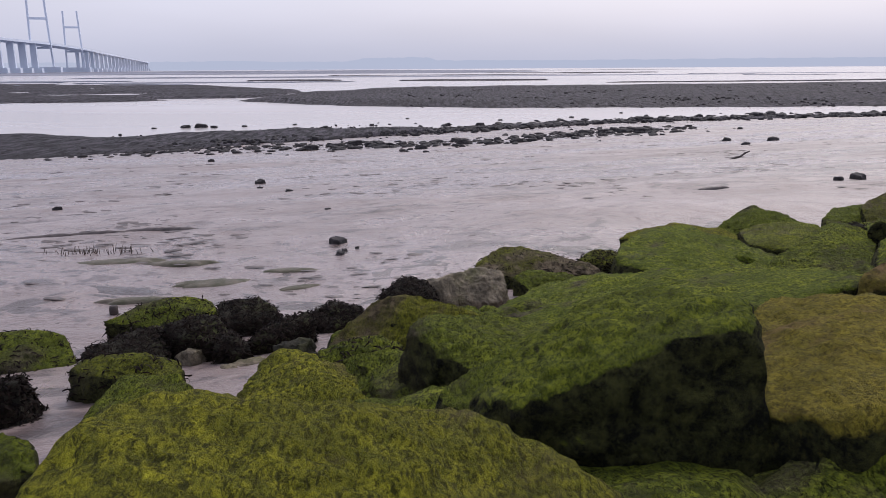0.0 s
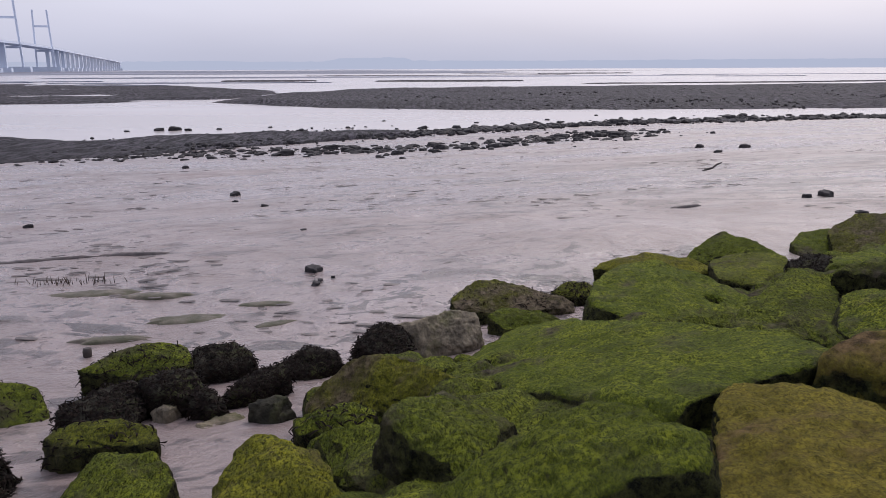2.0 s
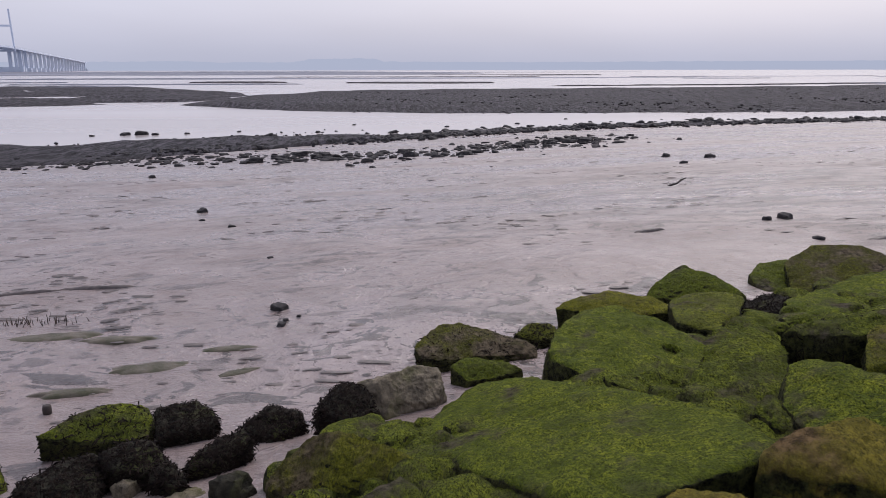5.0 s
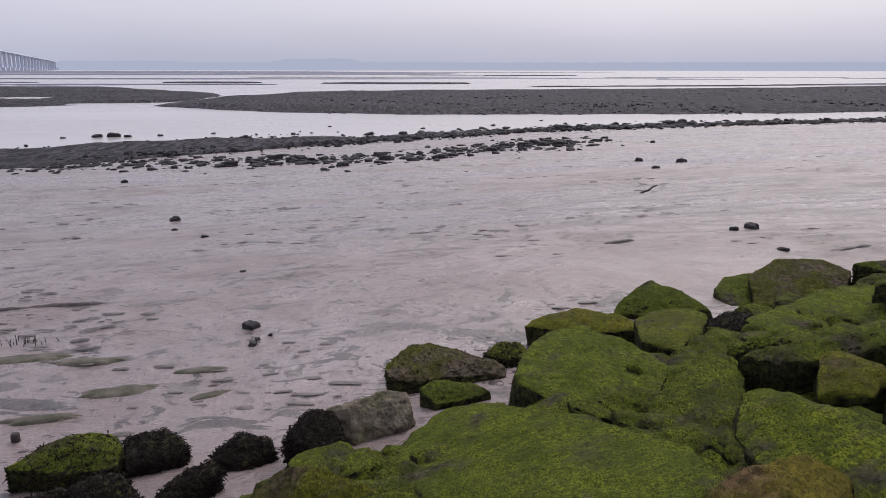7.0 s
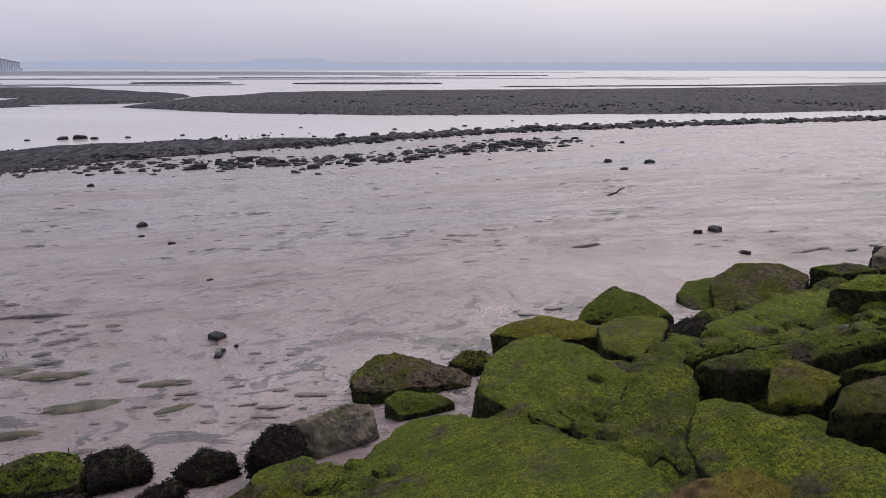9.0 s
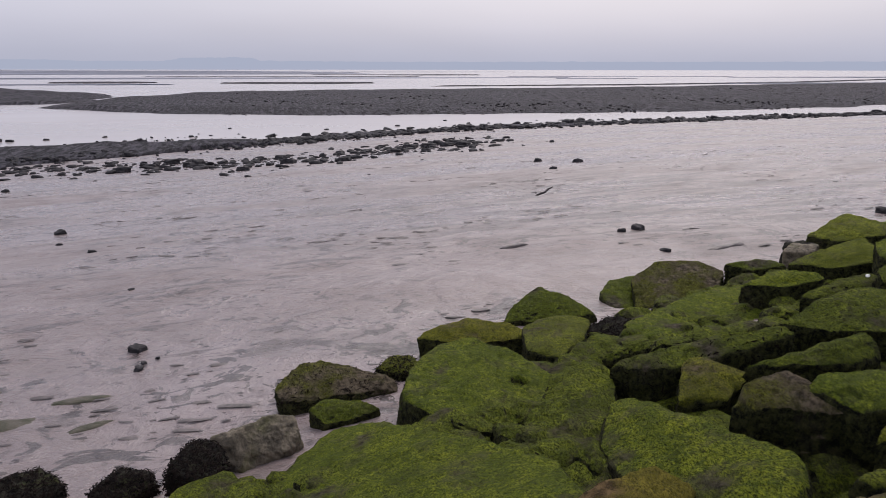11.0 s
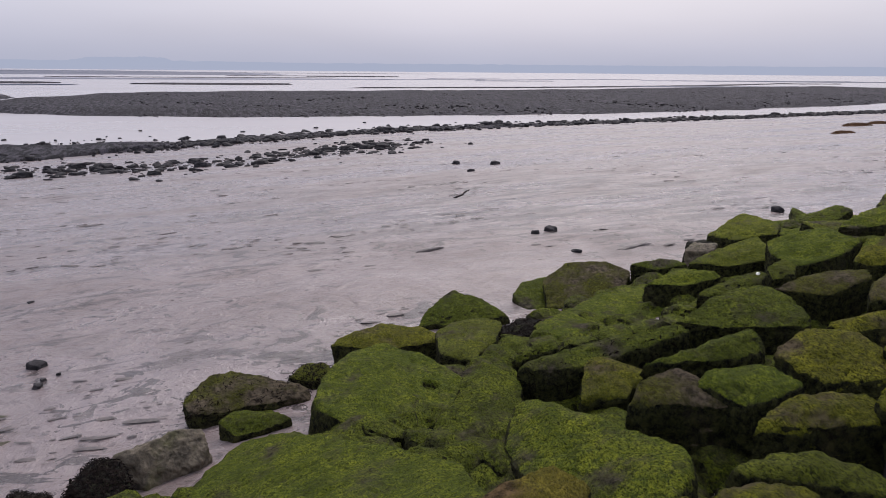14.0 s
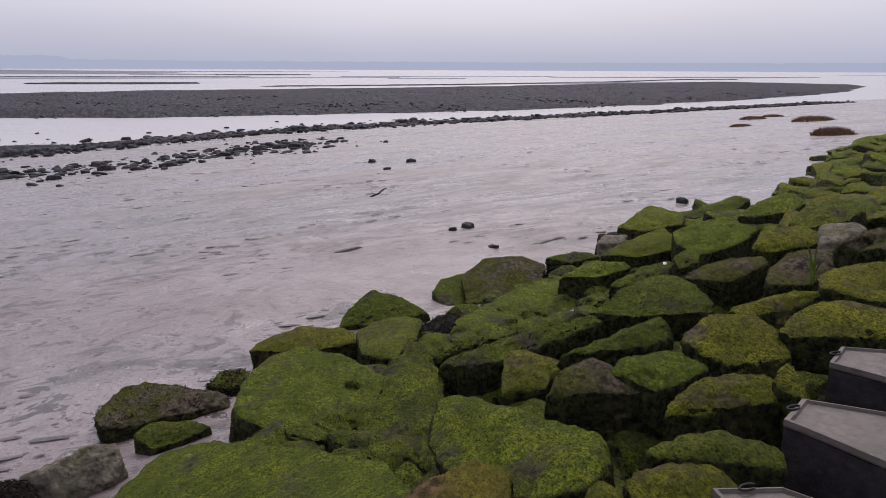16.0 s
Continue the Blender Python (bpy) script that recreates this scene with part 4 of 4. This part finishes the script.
tagged(stones_mesh("bank_stones", bank_places(), COBBLE, 9, 1), "dark stones strewn over the far gravel bank", "stones", kind="stuff")

stone_mesh = []
for s in (5, 17, 33, 48, 66):
    bm = rock_bmesh(rock_points(s), (1.15, 1.05, 0.85), 2, s, 1.8, 1)
    for f in bm.faces:
        f.smooth = False
    me = bpy.data.meshes.new("stone")
    bm.to_mesh(me)
    bm.free()
    me.materials.append(COBBLE)
    stone_mesh.append(me)


def stone(x, y, size, flat=0.8, label="dark wet stone lying on the mud", z=None):
    ob = new("stone", stone_mesh[loose.randrange(5)])
    zz = max(ground_z(x, y), WATER_Z - 0.1) if z is None else z
    ob.matrix_world = pose(x, y, zz + 0.16 * size * flat, loose.uniform(-8, 8), loose.uniform(-8, 8), loose.uniform(0, 360)) @ Matrix.Diagonal((size, size * 0.85, size * flat, 1))
    return tagged(ob, label, "stone", "stones on the mud")


# single stones on the mud
for x, y, size in ((-6.45, 12.1, 0.15), (-1.11, 6.78, 0.15), (-1.02, 6.25, 0.08), (-1.0, 6.4, 0.04), (-0.9, 6.5, 0.03), (5.85, 10.6, 0.19), (5.53, 10.52, 0.11), (5.41, 8.97, 0.14),
                   (-1.6, 9.5, 0.09), (-3.8, 15.0, 0.12), (12.0, 27.2, 0.36), (-10.3, 33.2, 0.3), (-4.3, 17.1, 0.2), (-2.9, 13.5, 0.12), (10.7, 10.8, 0.2), (9.9, 24.5, 0.25), (11.2, 29.5, 0.3)):
    stone(x, y, size)
# the larger stones of the debris line
for x, y, z, size in along(SPINE, 2.0, 80, 0.4, 1.4):
    stone(x, y, size, 0.75, "dark stone at the edge of the channel")
for x, y, z, size in along(CLUSTER[2:], 3.0, 60, 0.25, 0.9):
    stone(x, y, size, 0.65, "dark stone in a patch of debris on the mud")
for x, y, size in ((-27, 80, 0.9), (-25.5, 80.5, 1.1), (-24, 80, 0.7), (-21, 81, 0.5), (-30, 79, 0.5), (-16, 83, 0.5), (7, 88, 0.5), (16, 92, 0.5), (24, 100, 0.5), (-4, 92, 0.4)):
    stone(x, y, size, 0.7, "dark stone standing in the shallow channel", WATER_Z - 0.05)


# ---- clods and ledges of mud ----
def clod_places():
    r = random.Random(31)
    for _ in range(10000):
        a, d = radians(r.uniform(-34, 58)), 4.4 + 30 * r.random() ** 1.3
        x, y = d * math.sin(a), d * math.cos(a)
        off = offshore(x, y)
        if off < 0.25:
            continue
        if noise.noise((0.35 * x, 0.35 * y, 9.0)) + r.uniform(-0.35, 0.35) < 0.12:
            continue
        yield x, y, ground_z(x, y) + 0.012, (0.011 + 0.05 * r.random() ** 4) * (1 + 0.03 * d)


k = Mat("dark_mud_clod")
k.colour(k.mix(k.range(k.noise(20, 4), 0.35, 0.65), (0.045, 0.036, 0.034), (0.12, 0.095, 0.09))).rough(0.55, 0.5)
CLOD = k.m
tagged(stones_mesh("mud_clods", clod_places(), CLOD, 33, 1, 0.22, 5), "small dark clods and worm casts on the wet mud", "mud clods", kind="stuff")


def ledge(x, y, lx, ly, height, turn, material, label, seed):
    """A low worn ledge of mud, steeper on one edge."""
    nu, nv, verts = 26, 34, []
    for i in range(nu):
        r = i / (nu - 1)
        for j in range(nv):
            a = 2 * math.pi * j / nv
            w = 1 + 0.30 * fbm(1.6 * math.cos(a), 1.6 * math.sin(a), seed, 4)
            u, v = lx * r * w * math.cos(a), ly * r * w * math.sin(a)
            c, s = math.cos(radians(turn)), math.sin(radians(turn))
            px, py = x + c * u - s * v, y + s * u + c * v
            h = 0.55 * height * (1 - r ** 3) + 0.35 * height * fbm(6 * u, 6 * v, seed, 3) * (1 - r)
            verts.append((px, py, ground_z(px, py) + 0.012 + h - 0.04 * r ** 6))
    tagged(mesh_object("mud_ledge", verts, grid_faces(nu, nv, wrap=True), material), label, "mud", "ledges of mud")


ledge(-2.95, 6.25, 0.50, 0.15, 0.027, 4, FILM, "low ledge of mud with a film of green algae", 1.0)
ledge(-2.35, 6.05, 0.35, 0.10, 0.018, -6, FILM, "low ledge of mud with a film of green algae", 2.0)
ledge(-1.85, 5.36, 0.36, 0.12, 0.021, 8, FILM, "low worn ledge of mud", 3.0)
ledge(-1.38, 5.70, 0.24, 0.08, 0.018, 10, FILM, "low worn ledge of mud", 4.0)
ledge(-1.20, 5.20, 0.20, 0.06, 0.015, 30, FILM, "low worn ledge of mud", 5.0)
ledge(-2.25, 4.95, 0.32, 0.07, 0.015, 5, FILM, "low worn ledge of mud", 6.0)
ledge(-4.3, 8.1, 0.75, 0.05, 0.05, 12, CLOD, "long dark ridge of mud", 7.0)
ledge(-3.3, 8.2, 0.55, 0.05, 0.05, -4, CLOD, "long dark ridge of mud", 8.0)
ledge(6.35, 9.0, 0.45, 0.08, 0.05, 20, CLOD, "dark ridge of wet mud", 9.0)
ledge(3.6, 10.1, 0.30, 0.06, 0.03, 20, CLOD, "dark ridge of wet mud", 10.0)


def tube(path, radii, sides=7):
    """A tapering tube along a path, as verts and faces."""
    verts, faces = [], []
    for i, (p, r) in enumerate(zip(path, radii)):
        a = Vector(path[max(i - 1, 0)])
        b = Vector(path[min(i + 1, len(path) - 1)])
        q = (b - a).to_track_quat("Z", "Y")
        for j in range(sides):
            t = 2 * math.pi * j / sides
            verts.append(Vector(p) + q @ Vector((r * math.cos(t), r * math.sin(t), 0)))
    faces = grid_faces(len(path), sides, wrap=True)
    faces += [tuple(range(sides))[::-1], tuple(range(len(verts) - sides, len(verts)))]
    return verts, faces


v, f = tube([(6.28, 16.45, -0.46), (6.42, 16.5, -0.42), (6.55, 16.55, -0.40), (6.66, 16.6, -0.33), (6.78, 16.62, -0.29)], (0.018, 0.026, 0.024, 0.022, 0.012))
tagged(mesh_object("driftwood_stick", v, f, WOOD), "dark crooked stick of driftwood lying on the mud", "driftwood")
z = ground_z(-2.27, 4.6)
v, f = tube([(-2.27, 4.6, z - 0.05), (-2.27, 4.6, z + 0.05), (-2.268, 4.602, z + 0.072), (-2.268, 4.602, z + 0.075)], (0.026, 0.028, 0.025, 0.018), 12)
tagged(mesh_object("wooden_post", v, f, WOOD), "short dark stub of a wooden post in the mud", "post")

tuft = new("dead_plant_tuft")
tuft.location = (-3.4, 6.75, ground_z(-3.4, 6.75))
tagged(tuft, "sparse tuft of dead brown stems in the mud", "plant")
r = random.Random(2)
verts, faces = [], []
for _ in range(60):
    x, y, h = r.gauss(0, 0.19), r.gauss(0, 0.06), r.uniform(0.03, 0.095)
    g = ground_z(x - 3.4, y + 6.75) - ground_z(-3.4, 6.75)
    a, b = r.uniform(-0.03, 0.03), r.uniform(-0.02, 0.02)
    tv, tf = tube([(x, y, g - 0.01), (x + a * 0.5, y + b, g + h * 0.6), (x + a, y + b, g + h)], (0.004, 0.003, 0.0015), 4)
    faces += [tuple(i + len(verts) for i in q) for q in tf]
    verts += tv
mesh_object("stems", verts, faces, STEM, tuft)["kind"] = "stuff"


def grass_islet(x, y, lx, ly, height, seed):
    """A tussock of dry salt-marsh grass on a low clod of earth."""
    ob = new("grass_tussock")
    ob.location = (x, y, max(ground_z(x, y), WATER_Z))
    tagged(ob, "low islet of dry brown marsh grass on the mud", "grass tussock", "islets of marsh grass")
    r = random.Random(seed)
    nu, nv, verts = 12, 26, []
    for i in range(nu):
        q = i / (nu - 1)
        for j in range(nv):
            a = 2 * math.pi * j / nv
            w = 1 + 0.25 * fbm(2 * math.cos(a), 2 * math.sin(a), seed, 3)
            verts.append((lx * q * w * math.cos(a), ly * q * w * math.sin(a), height * 0.5 * (1 - q ** 3) - 0.2 * q ** 4))
    mesh_object("earth", verts, grid_faces(nu, nv, wrap=True), STRAW, ob)
    verts, faces = [], []
    for _ in range(1400):
        a, q = r.uniform(0, 6.283), math.sqrt(r.random())
        px, py = lx * q * math.cos(a), ly * q * math.sin(a)
        pz, h = height * 0.5 * (1 - q ** 3) - 0.1 * q ** 4, height * r.uniform(0.3, 0.8)
        dx, dy, w = r.gauss(0, 0.3) * h, r.gauss(0, 0.3) * h, 0.02
        b = len(verts)
        verts += [(px - w, py, pz), (px + w, py, pz), (px + dx + w * 0.3, py + dy, pz + h)]
        faces.append((b, b + 1, b + 2))
    mesh_object("grass", verts, faces, STRAW, ob, smooth=False)["kind"] = "stuff"


grass_islet(28.0, 20.6, 0.95, 0.8, 0.32, 1)
grass_islet(46.5, 36.0, 1.8, 1.2, 0.35, 2)
grass_islet(39, 35.5, 0.9, 0.6, 0.15, 3)
grass_islet(54, 48, 1.4, 1.0, 0.25, 4)
grass_islet(60, 51, 1.2, 1.0, 0.22, 5)

# green blades between the boulders
blades = new("grass_clump")
blades.location = (4.26, 2.92, 1.23)
tagged(blades, "a few green grass blades growing between boulders", "grass")
for a, h, lean in ((-20, 0.26, 0.10), (10, 0.30, 0.13), (40, 0.24, 0.06), (80, 0.20, 0.09)):
    c, s = math.cos(radians(a)), math.sin(radians(a))
    pts = [(-c * lean * t * t, -s * lean * t * t, h * t) for t in (0, 0.35, 0.7, 1.0)]
    w = (0.012, 0.011, 0.007, 0.001)
    verts = [(x + d * q * s, y - d * q * c, z) for (x, y, z), q in zip(pts, w) for d in (-1, 0, 1)]
    verts = [(x, y, z + (0.003 if i % 3 == 1 else 0)) for i, (x, y, z) in enumerate(verts)]
    mesh_object("blade", verts, grid_faces(4, 3), BLADE, blades)


bm = bmesh.new()
bmesh.ops.create_icosphere(bm, subdivisions=3, radius=1.0)
for v in bm.verts:
    v.co = Vector((v.co.x * 0.026, v.co.y * 0.014, v.co.z * 0.006)) * (1 + 0.5 * noise.noise(v.co * 1.7))
for f in bm.faces:
    f.smooth = True
me = bpy.data.meshes.new("plastic_scrap")
bm.to_mesh(me)
bm.free()
me.materials.append(WHITE)
scrap = new("plastic_scrap", me)
scrap.matrix_world = pose(4.54, 4.53, 0.95, 15, -10, 30)
tagged(scrap, "small crumpled scrap of white plastic between boulders", "litter")


# ---- concrete blocks ----
def concrete_block(outline, top, height, label):
    """A cast block: pale worn cap with a raised rim over near-black sides."""
    cx, cy = np.mean([p[0] for p in outline]), np.mean([p[1] for p in outline])
    ob = new("concrete_block")
    ob.location = (cx, cy, top - height)
    tagged(ob, label, "concrete block", "cast blocks behind the rock armour")
    pts = [(x - cx, y - cy) for x, y in outline]

    def prism(rings):
        bm = bmesh.new()
        loops = [[bm.verts.new((x * s, y * s, z)) for x, y in pts] for s, z in rings]
        n = len(pts)
        for a, b in zip(loops, loops[1:]):
            for i in range(n):
                bm.faces.new((a[i], a[(i + 1) % n], b[(i + 1) % n], b[i]))
        bm.faces.new(loops[0][::-1])
        bm.faces.new(loops[-1])
        bmesh.ops.recalc_face_normals(bm, faces=bm.faces[:])
        bmesh.ops.subdivide_edges(bm, edges=bm.edges[:], cuts=3, use_grid_fill=True)
        for v in bm.verts:
            v.co += Vector((noise.noise(v.co * 9), noise.noise(v.co * 9 + Vector((5, 0, 0))), 0)) * 0.008
        return bm

    part("body", prism(((1.0, 0.0), (1.0, height - 0.032))), NEAR_BLACK, ob, "near-black side")
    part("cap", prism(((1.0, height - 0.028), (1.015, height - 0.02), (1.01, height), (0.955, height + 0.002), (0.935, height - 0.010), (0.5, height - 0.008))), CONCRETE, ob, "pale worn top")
    for i in (0, 2):
        x, y = [(pts[i][q] + pts[(i + 1) % len(pts)][q]) / 2 for q in (0, 1)]
        v, f = tube([(x + 0.03 * math.cos(t), y + 0.014 * math.sin(t), height + 0.004) for t in np.linspace(0, 5.2, 12)], [0.004] * 12, 6)
        mesh_object("lifting_lug", v, f, NEAR_BLACK, ob, label="rusted lifting lug")


concrete_block([(2.33, 1.51), (2.53, 1.6), (2.87, 1.19), (2.73, 0.87), (2.38, 1.16)], 1.35, 0.50, "pale cast concrete block with near-black sides")
concrete_block([(2.94, 1.8), (3.15, 1.9), (3.52, 1.6), (3.35, 1.26), (3.02, 1.57)], 1.35, 0.50, "pale cast concrete block with near-black sides")
concrete_block([(1.79, 1.31), (1.98, 1.22), (2.11, 0.96), (1.93, 0.79), (1.71, 1.06)], 1.33, 0.50, "pale cast concrete block beside mossy boulders")


# ---- bridge ----
bridge = new("cable_stayed_bridge")
bridge.location = (-719, 1400, WATER_Z)
tagged(bridge, "long pale road bridge with tall twin pylons in the mist", "bridge")
ALONG = Vector((-81, 297, 0)).normalized()
ACROSS = Vector((ALONG.y, -ALONG.x, 0))
BAY = 308.0


def deck_z(k):
    return float(np.interp(k, [-3, -1, 0, 1, 4.6, 7], [44, 50, 52, 51, 37, 26]))


def beam(bm, a, b, wide, tall):
    """A straight square bar from a to b."""
    way = (Vector(b) - Vector(a)).normalized()
    side = way.cross(Vector((0, 0, 1)))
    side = ACROSS.copy() if side.length < 0.2 else side.normalized()
    up = side.cross(way)
    vs = [bm.verts.new(Vector(p) + side * i * wide / 2 + up * j * tall / 2) for p in (a, b) for i, j in ((-1, -1), (1, -1), (1, 1), (-1, 1))]
    for q in ((3, 2, 1, 0), (4, 5, 6, 7), (0, 1, 5, 4), (1, 2, 6, 5), (2, 3, 7, 6), (3, 0, 4, 7)):
        bm.faces.new([vs[i] for i in q])


def bar(name, a, b, wide, tall, parent, label=""):
    bm = bmesh.new()
    beam(bm, a, b, wide, tall)
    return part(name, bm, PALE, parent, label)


ks = [-3, -2, -1, 0, 0.5, 1, 1.8, 2.6, 3.4, 4.2, 5.0, 6.0]
bm = bmesh.new()
for a, b in zip(ks, ks[1:]):
    beam(bm, ALONG * BAY * a + Vector((0, 0, deck_z(a))), ALONG * BAY * b + Vector((0, 0, deck_z(b))), 33, 4.0)
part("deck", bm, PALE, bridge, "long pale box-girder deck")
for q in (0, 1):
    at = ALONG * BAY * q
    top = 130 if q else 136
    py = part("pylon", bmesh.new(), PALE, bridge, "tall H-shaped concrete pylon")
    for s in (-1, 1):
        foot, head = at + ACROSS * s * 17.5 + Vector((0, 0, 9)), at + ACROSS * s * 14 + Vector((0, 0, top))
        bar("leg", foot, head, 3.2, 3.2, py)
    for zz in (45, 96):
        bar("crossbeam", at - ACROSS * 15.5 + Vector((0, 0, zz)), at + ACROSS * 15.5 + Vector((0, 0, zz)), 3.4, 4.0, py)
    bar("plinth", at - ACROSS * 30 + Vector((0, 0, 4)), at + ACROSS * 30 + Vector((0, 0, 4)), 18, 14, py)
k = -2.85
while k < 5.9:
    if k < -0.12 or k > 1.12:
        at, h = ALONG * BAY * k, deck_z(k)
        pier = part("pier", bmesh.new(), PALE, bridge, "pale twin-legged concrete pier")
        for s in (-1, 1):
            bar("leg", at + ACROSS * s * 10 + Vector((0, 0, 5)), at + ACROSS * s * 10 + Vector((0, 0, h - 2)), 7, 7, pier)
        bar("plinth", at - ACROSS * 20 + Vector((0, 0, 3)), at + ACROSS * 20 + Vector((0, 0, 3)), 14, 12, pier)
    k += 0.23
